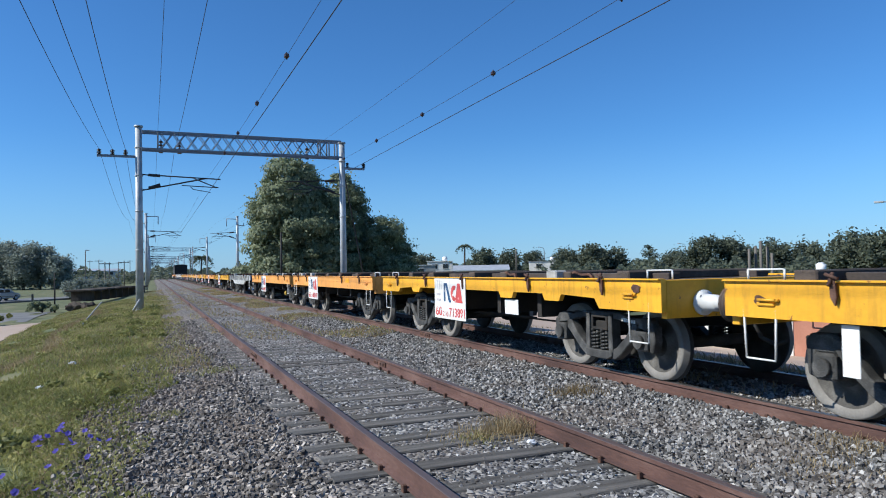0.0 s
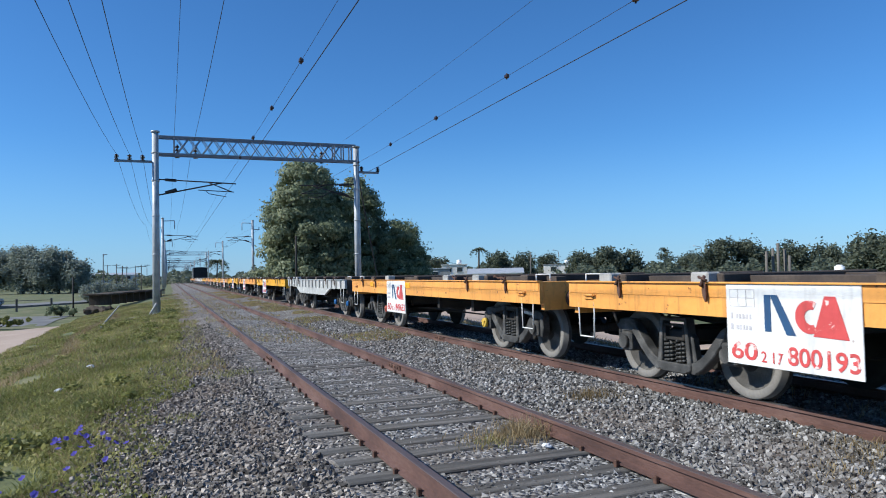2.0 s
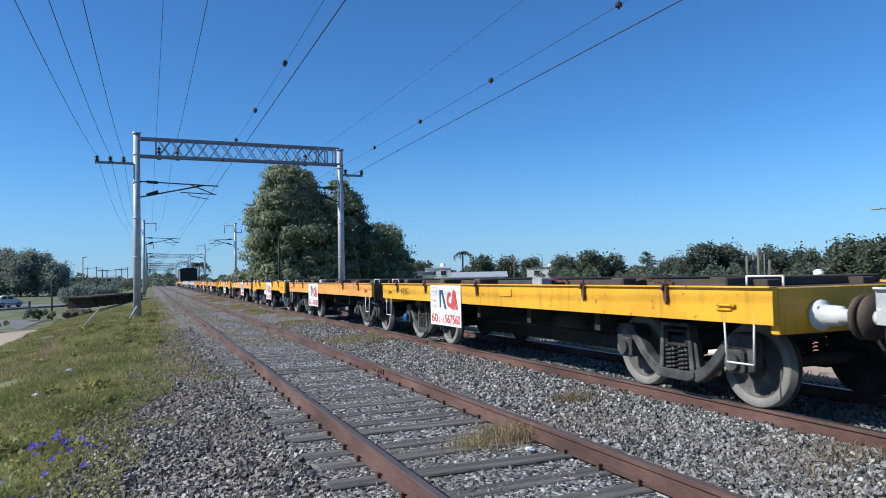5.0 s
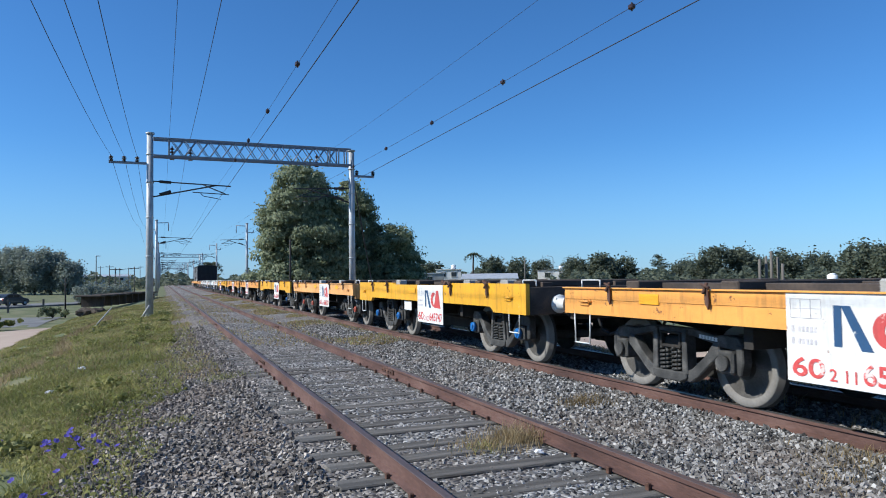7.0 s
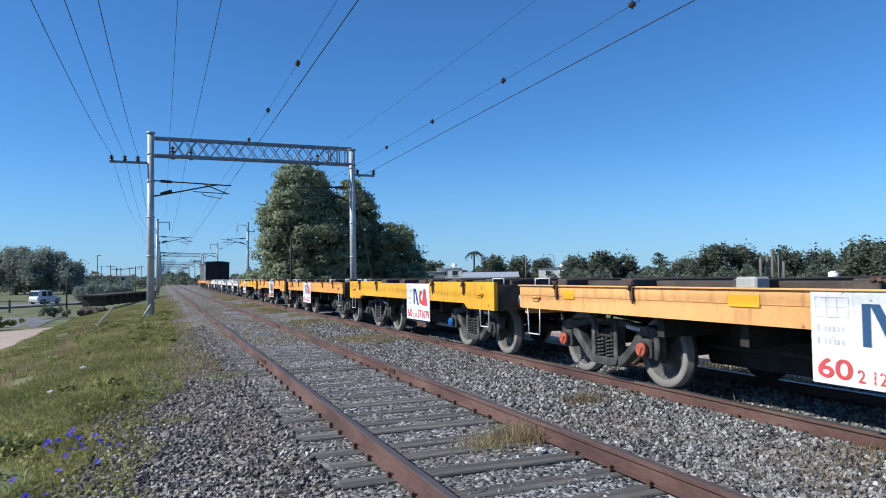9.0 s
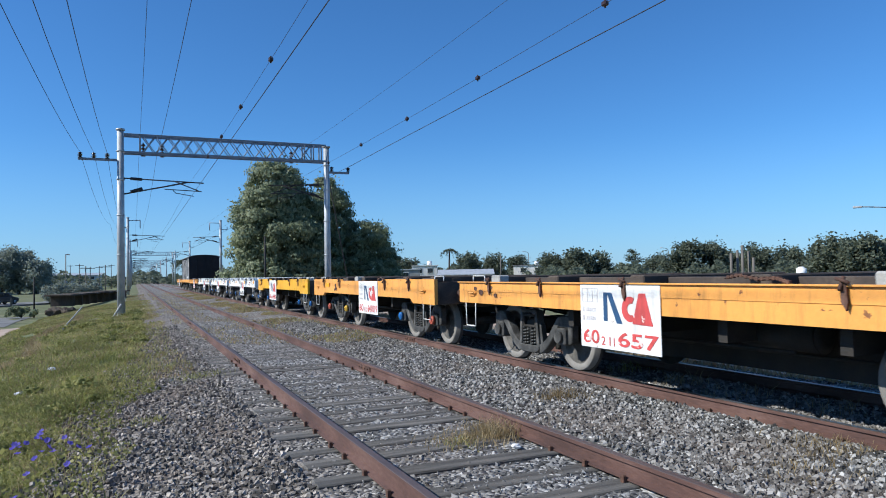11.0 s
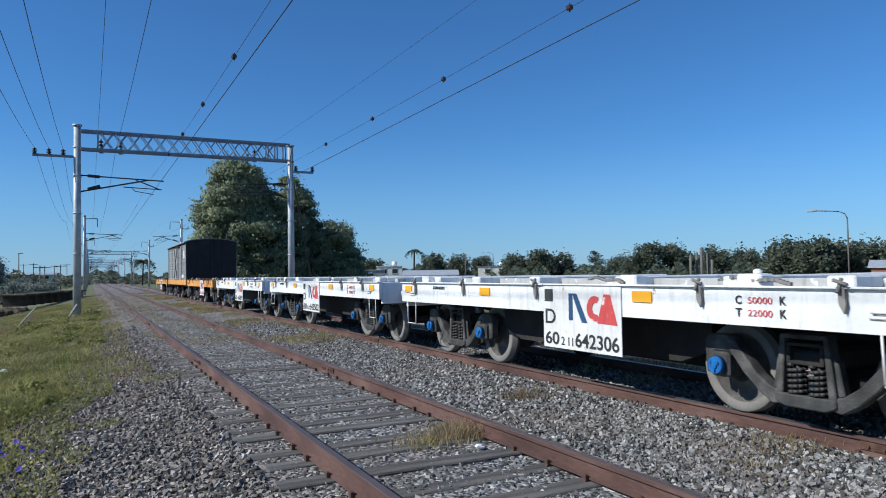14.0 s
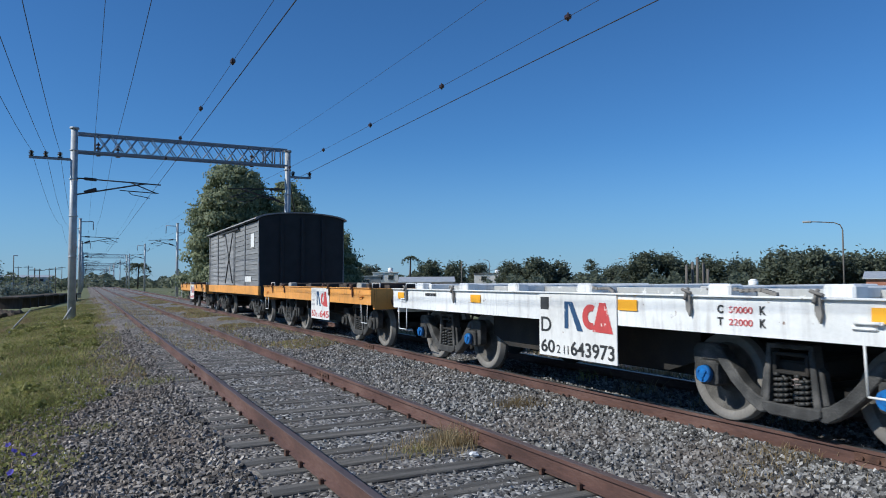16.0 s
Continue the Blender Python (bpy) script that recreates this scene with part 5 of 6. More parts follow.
def tree(x, y, base, height, width, seed, label, per_clump=110, clumps=34, leaf=(0.10, 0.20), material="leaf", lobes=None, low=0.25, group="", soft=0.0):
    rnd = np.random.RandomState(seed)
    t = thing("tree", label, "tree", pose(x, y, base), group)
    r = width / 2
    bm = bmesh.new()
    th = height * 0.5
    rod(bm, (0, 0, -0.3), (0.1, 0, th * 0.5), height * 0.035, 10, height * 0.026)
    rod(bm, (0.1, 0, th * 0.5), (0.0, 0.1, th), height * 0.026, 8, height * 0.015)
    if lobes is None:
        lobes = []
        for k in range(7):
            a = rnd.uniform(0, 6.283)
            q = rnd.uniform(0.25, 0.62)
            hz = rnd.uniform(low, 0.86)
            s = rnd.uniform(0.30, 0.50) * (1.15 - 0.5 * abs(hz - 0.5))
            lobes.append((r * q * math.cos(a), r * q * math.sin(a), height * hz, r * s * 1.25, r * s * 1.25, height * 0.17))
        lobes.append((0, 0, height * 0.80, r * 0.5, r * 0.5, height * 0.19))
        lobes.append((0, 0, height * 0.5, r * 0.6, r * 0.6, height * 0.25))
    for l in lobes:
        rod(bm, (0.05, 0.05, th * rnd.uniform(0.35, 0.8)), (l[0], l[1], l[2]), height * 0.012, 6, height * 0.004)
    part("trunk", bm, M["bark"], t)
    if soft:
        pts, ways = crown_points(rnd, lobes, per_clump, clumps, soft), None
    else:
        pts, ways = clump_points(rnd, lobes, per_clump * 4 // 5, clumps, max(0.55, r * 0.15))
        loose = crown_points(rnd, lobes, per_clump // 5, clumps, 0.36)
        pts, ways = np.concatenate([pts, loose]), np.concatenate([ways, rnd.normal(size=loose.shape) + np.array((0, 0, 0.3))])
    pts[:, 2] = np.maximum(pts[:, 2], 0.15)
    quads("crown", pts, 0.6, leaf, M[material], rnd, t, facing=ways)
    return t


def polar(az, d):
    return d * math.sin(radians(az)), d * math.cos(radians(az))


tree(11.9, 63, -0.5, 12.0, 9.5, 11, "tall dense dark-green tree beside the railway", 260, 56, (0.09, 0.19),
     lobes=[(-0.3, 0, 10.6, 2.1, 2.0, 1.7), (-0.3, 0, 9.0, 2.6, 2.2, 1.7), (-1.5, 0, 7.6, 2.2, 2.2, 2.2), (1.2, 0, 8.2, 2.4, 2.2, 2.0), (-1.7, 0, 4.8, 2.3, 2.4, 2.2), (0.8, -1.0, 5.2, 3.0, 2.6, 2.4),
            (-1.0, -0.5, 2.2, 3.0, 2.6, 1.9), (2.2, -0.6, 2.6, 2.8, 2.4, 2.0), (-2.9, 0.5, 1.8, 1.4, 1.6, 1.7), (0.2, 0, 7.0, 2.0, 2.0, 2.0), (-0.4, 0.5, 3.8, 2.6, 2.2, 2.0), (1.8, 0.3, 4.6, 2.0, 2.0, 2.0)])
tree(16.6, 66, -0.5, 11.6, 7.5, 12, "tall leafy tree with an open crown beside the railway", 240, 56, (0.09, 0.19),
     lobes=[(0.5, 0, 9.9, 1.2, 1.5, 1.5), (1.1, 0, 8.8, 1.5, 1.8, 1.6), (1.3, 0, 6.9, 2.1, 2.0, 1.9), (-1.6, 0, 7.2, 2.0, 2.0, 2.0), (0.6, 0, 4.8, 2.9, 2.4, 2.2), (0.4, -0.5, 2.2, 3.2, 2.6, 2.0),
            (0, 0.3, 6.4, 2.0, 2.0, 2.0), (2.3, 0.2, 2.8, 2.0, 2.0, 1.9)])
tree(20.9, 64.5, -0.5, 7.6, 7.0, 13, "round dark-green tree at the end of the clump", 240, 56, (0.09, 0.18),
     lobes=[(0.1, 0, 5.7, 1.8, 1.9, 1.5), (-1.5, 0, 3.9, 1.9, 2.0, 1.8), (1.4, 0, 3.7, 1.6, 1.8, 1.6), (0.2, -0.4, 1.9, 2.9, 2.4, 1.7), (-2.2, 0.2, 2.0, 1.6, 1.6, 1.7), (2.2, 0, 1.7, 1.1, 1.2, 1.3)])

FAR_TREE = "dark-green tree in the far row beyond the train"
SKYLINE = [(21.0, 0.020, 9, 150), (26.2, 0.0285, 8, 135), (28.5, 0.026, 7, 140), (30.3, 0.0215, 8, 150), (33.2, 0.020, 8, 120), (35.0, 0.0275, 8, 118), (36.9, 0.022, 7, 122),
           (41.2, 0.019, 8, 130), (43.4, 0.0355, 7, 115), (45.5, 0.030, 6, 118), (46.8, 0.020, 8, 125), (48.6, 0.0285, 7, 110), (50.6, 0.022, 8, 120), (53.2, 0.033, 7, 90), (55.0, 0.0375, 8, 88), (57.2, 0.029, 8, 92), (59.5, 0.030, 8, 95)]
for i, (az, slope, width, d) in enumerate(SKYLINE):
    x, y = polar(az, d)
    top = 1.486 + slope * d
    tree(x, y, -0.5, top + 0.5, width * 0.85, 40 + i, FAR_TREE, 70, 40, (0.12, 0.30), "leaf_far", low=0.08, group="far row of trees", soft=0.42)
# leaf colour paled towards grey to stand in for haze
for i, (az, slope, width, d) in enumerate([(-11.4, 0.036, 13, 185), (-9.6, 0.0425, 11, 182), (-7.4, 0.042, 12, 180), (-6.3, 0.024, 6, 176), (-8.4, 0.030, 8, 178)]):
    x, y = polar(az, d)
    tree(x, y, -1.3, 2.8 + slope * d, width, 70 + i, "soft willow-like tree below the bank, greyed by painted haze", 90, 30, (0.15, 0.36), "leaf_hazed", low=0.2, group="trees below the bank", soft=0.6)


def conifer(az, slope, d, seed):
    x, y = polar(az, d)
    h = 2.0 + slope * d
    rnd = np.random.RandomState(seed)
    t = thing("tree", "spiky dark conifer in the far row", "tree", pose(x, y, -0.5))
    part("trunk", cut(lambda bm: rod(bm, (0, 0, 0), (0, 0, h * 0.95), 0.16, 8, 0.03)), M["bark"], t)
    pts = []
    for k in range(70):
        z = rnd.uniform(0.15, 0.98) * h
        a, L = rnd.uniform(0, 6.283), (1.05 - z / h) * 3.2 + 0.3
        u = np.linspace(0.1, 1, 16)
        pts.append(np.stack([u * L * math.cos(a), u * L * math.sin(a), z + u * u * 0.35], 1) + rnd.normal(size=(16, 3)) * 0.12)
    quads("crown", np.concatenate(pts), 0.5, (0.15, 0.32), M["leaf_far"], rnd, t, 0.5)


conifer(39.5, 0.0265, 120, 5)


def palm(az, slope, d, seed, big=1.0, fronds=16):
    x, y = polar(az, d)
    h = 2.0 + slope * d - 0.6
    rnd = np.random.RandomState(seed)
    t = thing("palm_tree", "tall thin palm with drooping fronds", "palm tree", pose(x, y, -0.5))
    part("trunk", cut(lambda bm: rod(bm, (0, 0, 0), (0.2, 0, h), 0.22, 8, 0.15)), M["bark"], t)
    for k in range(fronds):
        a, lift = rnd.uniform(0, 6.283), rnd.uniform(0.2, 1.6)
        u = np.repeat(np.linspace(0.05, 1, 22), 2)
        L = rnd.uniform(1.6, 2.3) * big
        c = np.stack([0.2 + u * L * math.cos(a), u * L * math.sin(a), h + (lift * u - 1.9 * u * u) * big], 1) + rnd.normal(size=(44, 3)) * 0.06 * big
        quads("frond", c, 0.4, (0.14 * big, 0.26 * big), M["leaf_far"], rnd, t, 0.45)


palm(24.6, 0.036, 130, 21)
palm(3.55, 0.024, 205, 22, 1.7, 34)


def woods():
    """The far, low line of greenery round the horizon."""
    rnd = np.random.RandomState(3)
    n = 26000
    az = np.where(rnd.rand(n) < 0.25, rnd.uniform(-14, 6, n), rnd.uniform(6, 64, n))
    d = rnd.uniform(225, 300, n)
    hh = 1.9 + 1.2 * np.sin(az * 1.7) * np.sin(az * 0.63 + 1) + 0.7 * np.sin(az * 5.1)
    z = -1.0 + rnd.rand(n) ** 0.8 * (hh + 2.0)
    p = np.stack([d * np.sin(np.radians(az)), d * np.cos(np.radians(az)), z], 1)
    ob = quads("far_woods", p, 0.5, (0.4, 0.9), M["leaf_far"], rnd)
    tagged(ob, "low far line of dark woods along the horizon", "woods", kind="stuff")
    n = 16000
    az = rnd.uniform(31, 66, n)
    d = rnd.uniform(98, 128, n)
    hh = 1.3 + 0.6 * np.sin(az * 1.1 + 2) + 0.5 * np.sin(az * 2.9) + 0.3 * np.sin(az * 7.3)
    z = -0.5 + rnd.rand(n) ** 0.7 * (hh + 0.6)
    p = np.stack([d * np.sin(np.radians(az)), d * np.cos(np.radians(az)), z], 1)
    ob = quads("scrub", p, 0.5, (0.18, 0.42), M["leaf_far"], rnd)
    tagged(ob, "dense dark scrub under the trees beyond the train", "scrub", kind="stuff")


woods()


def blades(name, label, pts, height, width, material, seed, lean=0.45):
    """Grass: narrow bent blades, two faces each."""
    rnd = np.random.RandomState(seed)
    n = len(pts)
    a = rnd.uniform(0, 6.283, n)
    side = np.stack([np.cos(a), np.sin(a), np.zeros(n)], 1)
    b = rnd.uniform(0, 6.283, n)
    h = rnd.uniform(*height, n)[:, None]
    bend = np.stack([np.cos(b), np.sin(b), np.zeros(n)], 1) * h * rnd.uniform(0.1, lean, (n, 1))
    up = np.array((0, 0, 1.0))
    w = rnd.uniform(*width, n)[:, None]
    v = np.stack([pts - side * w, pts + side * w, pts + up * h * 0.6 + bend * 0.5 + side * w * 0.7, pts + up * h * 0.6 + bend * 0.5 - side * w * 0.7, pts + up * h + bend * 1.5], 1)
    k = 5 * np.arange(n)
    f4 = np.stack([k, k + 1, k + 2, k + 3], 1).tolist()
    f3 = np.stack([k + 3, k + 2, k + 4], 1).tolist()
    ob = raw(name, v.reshape(-1, 3).tolist(), f4 + f3, material)
    return tagged(ob, label, "grass", kind="stuff")


def bank_points(n, seed, y0, y1, power, x_min=-5.7, thin=0.0):
    rnd = np.random.RandomState(seed)
    out = []
    while len(out) < n:
        y = y0 + (y1 - y0) * rnd.rand() ** power
        x = rnd.uniform(x_min, bed_edge(y) + 0.5)
        edge = bed_edge(y)
        if x > edge - 0.15 and rnd.rand() < 0.75:
            continue
        if noise.noise((x * 0.9, y * 0.6, 9)) < thin:
            continue
        out.append((x, y, ground_z(x, y) - 0.02))
    return np.array(out)


blades("bank_grass", "short green grass on the bank beside the ballast", bank_points(80000, 1, 3, 16, 1.0, -6.2, -0.5), (0.04, 0.12), (0.004, 0.009), M["grass"], 1, 0.8)
blades("bank_grass", "green grass further along the bank", bank_points(75000, 2, 10.5, 60, 1.4, -6.0, -0.42), (0.04, 0.14), (0.008, 0.018), M["grass"], 2, 0.8)
blades("dry_grass", "pale dry grass among the green on the bank", bank_points(76000, 3, 4, 60, 1.2, -6.0, -0.25), (0.04, 0.14), (0.003, 0.008), M["straw"], 3, 0.9)
rl = np.random.RandomState(8)
lp = bank_points(52000, 4, 3, 14, 1.1, -5.5, -0.35)
lp[:, 2] += rl.uniform(0.02, 0.07, len(lp))
tagged(quads("creeper_leaves", lp, 0.35, (0.012, 0.032), M["grass"], rl, None, 1.5), "low creeping leaves covering the bank's edge", "creeper", kind="stuff")


rr = np.random.RandomState(77)
ry = 14 + 30 * rr.rand(5200)
rx = -3.05 + 0.35 * np.sin(ry * 0.35) + rr.normal(size=5200) * 0.12
blades("dry_grass", "brown dry edge running along the bank", np.stack([rx, ry, [ground_z(a, b) - 0.01 for a, b in zip(rx, ry)]], 1), (0.05, 0.20), (0.006, 0.016), M["straw"], 78, 0.9)


rs = np.random.RandomState(91)
sx, sy = rs.uniform(9.1, 10.1, 3500), rs.uniform(4, 34, 3500)
blades("shoulder_weeds", "low dry weeds on the shoulder beyond the train", np.stack([sx, sy, [ground_z(a, b) - 0.01 for a, b in zip(sx, sy)]], 1), (0.06, 0.20), (0.008, 0.018), M["straw"], 92, 0.7)


def far_bed_points(n, seed):
    rnd = np.random.RandomState(seed)
    out = []
    while len(out) < n:
        y = 13 + 70 * rnd.rand() ** 1.4
        x = rnd.choice([rnd.uniform(4.0, 5.9), rnd.uniform(4.3, 5.6), rnd.uniform(4.4, 6.0), rnd.uniform(-0.6, 1.0), rnd.uniform(8.3, 11.5), rnd.uniform(1.3, 4.0)])
        if noise.noise((x * 0.7, y * 0.3, 4)) < -0.05 + max(0, (22 - y)) * 0.03:
            continue
        out.append((x, y, ground_z(x, y) - 0.01))
    return np.array(out)


blades("track_weeds", "sparse dry weeds growing through the ballast", far_bed_points(24000, 5), (0.02, 0.09), (0.008, 0.018), M["straw"], 5, 0.8)
blades("track_weeds", "green weeds growing through the ballast", far_bed_points(5000, 6), (0.04, 0.13), (0.006, 0.014), M["grass"], 6, 0.8)


def tuft(x, y, r, n, h, mix, seed):
    rnd = np.random.RandomState(seed)
    q = rnd.normal(size=(n, 2)) * r
    pts = np.array([(x + a, y + b, ground_z(x + a, y + b) - 0.01) for a, b in q])
    ob = blades("grass_tuft", "dry grass tuft growing beside the rail" if mix == "straw" else "green grass tuft growing in the ballast", pts, h, (0.003, 0.006), M[mix], seed, 0.7)
    ob["category"] = "grass tuft"
    return ob


for k, (x, y, r, n, h, mix) in enumerate([(3.32, 6.25, 0.13, 420, (0.08, 0.24), "straw"), (2.95, 6.15, 0.17, 300, (0.04, 0.13), "straw"), (2.9, 6.1, 0.10, 130, (0.04, 0.10), "grass"),
                                          (5.05, 7.6, 0.16, 260, (0.05, 0.16), "straw"), (5.6, 4.2, 0.25, 320, (0.04, 0.12), "straw"), (4.9, 3.9, 0.2, 160, (0.03, 0.10), "straw"),
                                          (7.2, 9.0, 0.2, 70, (0.06, 0.2), "grass"), (7.0, 6.6, 0.25, 70, (0.06, 0.2), "straw"), (7.1, 5.2, 0.25, 80, (0.06, 0.2), "straw"), (7.1, 7.6, 0.2, 70, (0.08, 0.2), "straw"),
                                          (0.15, 9.3, 0.12, 160, (0.03, 0.09), "grass"), (1.0, 12.5, 0.2, 220, (0.04, 0.12), "grass"), (0.2, 14.5, 0.35, 420, (0.05, 0.16), "grass")]):
    tuft(x, y, r, n, h, mix, 100 + k)


def weed_clump(x, y, r, seed):
    rnd = np.random.RandomState(seed)
    n = int(900 * r)
    c = rnd.normal(size=(n, 3)) * np.array((r * 0.5, r * 0.5, r * 0.28))
    c[:, 2] = np.abs(c[:, 2]) + 0.03
    ob = quads("weed_clump", c, 0.7, (0.025, 0.06), M["grass"], rnd, None, 0.9)
    ob.location = (x, y, ground_z(x, y))
    tagged(ob, "leafy green weeds growing in a clump on the bank", "weeds", "weed clumps", "stuff")


rw = random.Random(9)
for k in range(80):
    y = 6.5 + 34 * rw.random() ** 1.2
    weed_clump(bed_edge(y) - rw.uniform(0.2, 5.5), y, rw.uniform(0.10, 0.34), 300 + k)


def flower_shape(bm):
    c = bm.verts.new((0, 0, -0.012))
    ring = [bm.verts.new((0.030 * (1 + 0.12 * (k % 2)) * math.cos(k * 0.6283), 0.030 * (1 + 0.12 * (k % 2)) * math.sin(k * 0.6283), 0.008 * (k % 2))) for k in range(10)]
    for k in range(10):
        bm.faces.new((c, ring[k], ring[(k + 1) % 10]))


PETALS = mesh_of("petals", cut(flower_shape), M["flower"])
STALK = mesh_of("stalk", cut(lambda bm: rod(bm, (0, 0, -0.13), (0, 0, -0.01), 0.003, 4)), M["grass"])
rf = random.Random(4)
for k in range(64):
    y = 4.2 + 5.2 * rf.random() ** 1.3
    x = bed_edge(y) - 0.15 - abs(rf.gauss(0, 0.42)) + (0.25 if y > 7 else 0)
    fl = thing("blue_flower", "small violet-blue trumpet flower among the creeper leaves", "flower", pose(x, y, ground_z(x, y) + 0.10, rf.uniform(-10, 60), rf.uniform(-30, 30), rf.uniform(0, 360)), "blue flowers")
    for nm, me in (("petals", PETALS), ("stalk", STALK)):
        o = new(nm, me)
        o.parent = fl


def litter_shape(bm):
    bmesh.ops.create_icosphere(bm, subdivisions=2, radius=0.06)
    for v in bm.verts:
        v.co *= 1 + 0.5 * noise.noise(v.co * 22)
        v.co.z *= 0.5


for x, y, s in ((-1.75, 13.6, 1.5), (-1.55, 16.6, 1.4), (3.28, 5.72, 0.75), (-2.3, 30.0, 1.6)):
    o = part("litter", cut(litter_shape), M["plastic"], None, "", Matrix.Translation((x, y, ground_z(x, y) + 0.03)) @ Matrix.Scale(s, 4))
    tagged(o, "crumpled scrap of white litter on the ground", "litter", "white litter")


# ---- below the bank ----
pl = thing("loading_platform", "low black timber loading platform beside the track", "platform", pose(-3.3, 70, -0.55, 0, 0, -13))
for k in range(9):
    part("plank", cut(lambda bm: box(bm, -1.0, 1.0, -0.98, 0.98, 0.82, 0.95, 0.02)), M["bark"], pl, at=pose(0, -8 + 2 * k, rf.uniform(-0.04, 0.03), 0, 0, rf.uniform(-2, 2)))
    part("support", cut(lambda bm: box(bm, -0.85, 0.85, -0.12, 0.12, 0.0, 0.82)), M["bark"], pl, at=pose(0, -8 + 2 * k, 0))
rub = part("rubble_heap", cut(lambda bm: [bmesh.ops.create_icosphere(bm, subdivisions=1, radius=rf.uniform(0.2, 0.5), matrix=Matrix.Translation((rf.gauss(0, 0.8), rf.gauss(0, 0.8), 0.1))) for _ in range(14)]), M["bark"], None, "", pose(-5.2, 60, -0.95))
for v in rub.data.vertices:
    v.co *= 1 + 0.35 * noise.noise(v.co * 2.3)
    v.co.z *= 0.75
tagged(rub, "dark heap of rubble and earth by the platform", "rubble", kind="stuff")
fp = thing("fallen_post", "pale concrete post leaning over in the grass", "post", pose(0, 0, 0))
part("shaft", cut(lambda bm: rod(bm, (-2.65, 32.5, -0.5), (-2.5, 41.5, 0.05), 0.035, 6)), M["concrete"], fp)
part("brace", cut(lambda bm: rod(bm, (-0.9, 37.6, -0.35), (-0.55, 37.8, 0.25), 0.05, 6)), M["concrete"], fp)


def post(x, y, z0, z1, r, material, name, label, cat, group=""):
    t = thing(name, label, cat, pose(x, y, z0), group)
    part("shaft", cut(lambda bm: rod(bm, (0, 0, -0.3), (0, 0, z1 - z0), r, 8, r * 0.8)), M[material], t)
    return t


post(-7.1, 62.6, -1.25, 1.8, 0.065, "under", "post", "thin black post below the bank", "post")
lp1 = post(-8.4, 107, -1.25, 5.0, 0.07, "timber", "street_lamp", "slim street lamp below the bank", "street lamp")
part("lamp_head", cut(lambda bm: box(bm, -0.08, 0.50, -0.12, 0.12, 6.2, 6.32, 0.03)), M["steel"], lp1)
for k, (az, d, top) in enumerate([(-3.6, 180, 5.2), (-2.9, 160, 4.2), (-2.3, 200, 5.0), (-1.9, 150, 4.3), (-1.5, 230, 6.0), (-4.2, 240, 6.2), (-3.2, 130, 3.8)]):
    x, y = polar(az, d)
    up = post(x, y, -1.25, top, 0.10, "timber", "utility_pole", "timber utility pole with a crossbar", "utility pole", "far utility poles")
    part("crossbar", cut(lambda bm: box(bm, -0.9, 0.9, -0.06, 0.06, top + 0.85, top + 0.97)), M["timber"], up)


def fence(x0, x1, y):
    f = thing("fence", "low timber and wire fence below the bank", "fence", pose(0, y, -1.3))
    n = 8
    for k in range(n):
        x = x0 + (x1 - x0) * k / (n - 1)
        part("fence_post", cut(lambda bm: box(bm, -0.08, 0.08, -0.08, 0.08, 0, 1.2, 0.01)), M["timber"], f, at=pose(x, 0, 0))
    for z in (0.5, 1.0):
        part("rail", cut(lambda bm: box(bm, x0, x1, -0.02, 0.02, z, z + 0.05)), M["timber"], f)


fence(-30, -10.2, 74)


def bush(x, y, z, rx, ry, rz, seed, label, material="leaf", leaf=(0.05, 0.11), clumps=26):
    rnd = np.random.RandomState(seed)
    t = thing("bush", label, "bush", pose(x, y, z), "bushes below the bank")
    part("stem", cut(lambda bm: [rod(bm, (0, 0, -0.05), (rx * 0.5 * math.cos(a), ry * 0.5 * math.sin(a), rz), 0.03, 5, 0.01) for a in (0.3, 1.9, 3.4, 5.0)]), M["bark"], t)
    d = rnd.normal(size=(clumps, 3))
    d /= np.linalg.norm(d, axis=1)[:, None]
    c = d * rnd.uniform(0.3, 1.0, (clumps, 1)) * np.array((rx, ry, rz * 0.7)) + np.array((0, 0, rz * 0.75))
    n = rnd.normal(size=(clumps * 70, 3))
    n /= np.linalg.norm(n, axis=1)[:, None]
    p = c.repeat(70, 0) + n * rz * 0.38 * rnd.uniform(0.5, 1.1, (clumps * 70, 1))
    p[:, 2] = np.maximum(p[:, 2], 0.02)
    quads("foliage", p, 0.6, leaf, M[material], rnd, t, facing=n)


bush(-7.9, 62, -1.25, 1.2, 0.7, 0.55, 1, "low dark-green bush beside the asphalt lot")
for k in range(7):
    bush(-9.6 - 3.3 * k, 48.6 + 0.9 * (k % 3), -1.25, 1.9, 0.6, 0.42, 10 + k, "low scrubby brown-green growth between road and lot", "straw" if k % 3 else "grass")


# ---- the road with its cars ----
ROAD_FROM, ROAD_WAY, ROAD_Z = Vector((-30.0, 74.0, 0)), Vector((0.61, 0.79, 0)), -1.17
lane = part("road", cut(lambda bm: box(bm, -3.2, 3.2, -90, 33, -0.5, 0.0)), M["asphalt"], None, "", pose(ROAD_FROM.x, ROAD_FROM.y, ROAD_Z, 0, 0, -37.7))
tagged(lane, "grey asphalt road running up to the railway", "road", kind="structure")
lane = part("road", cut(lambda bm: box(bm, -3.0, 3.0, 0, 36, -0.5, -0.004)), M["asphalt"], None, "", pose(-7.7, 99, ROAD_Z))
tagged(lane, "grey asphalt road along the foot of the bank", "road", kind="structure")
CARS = []


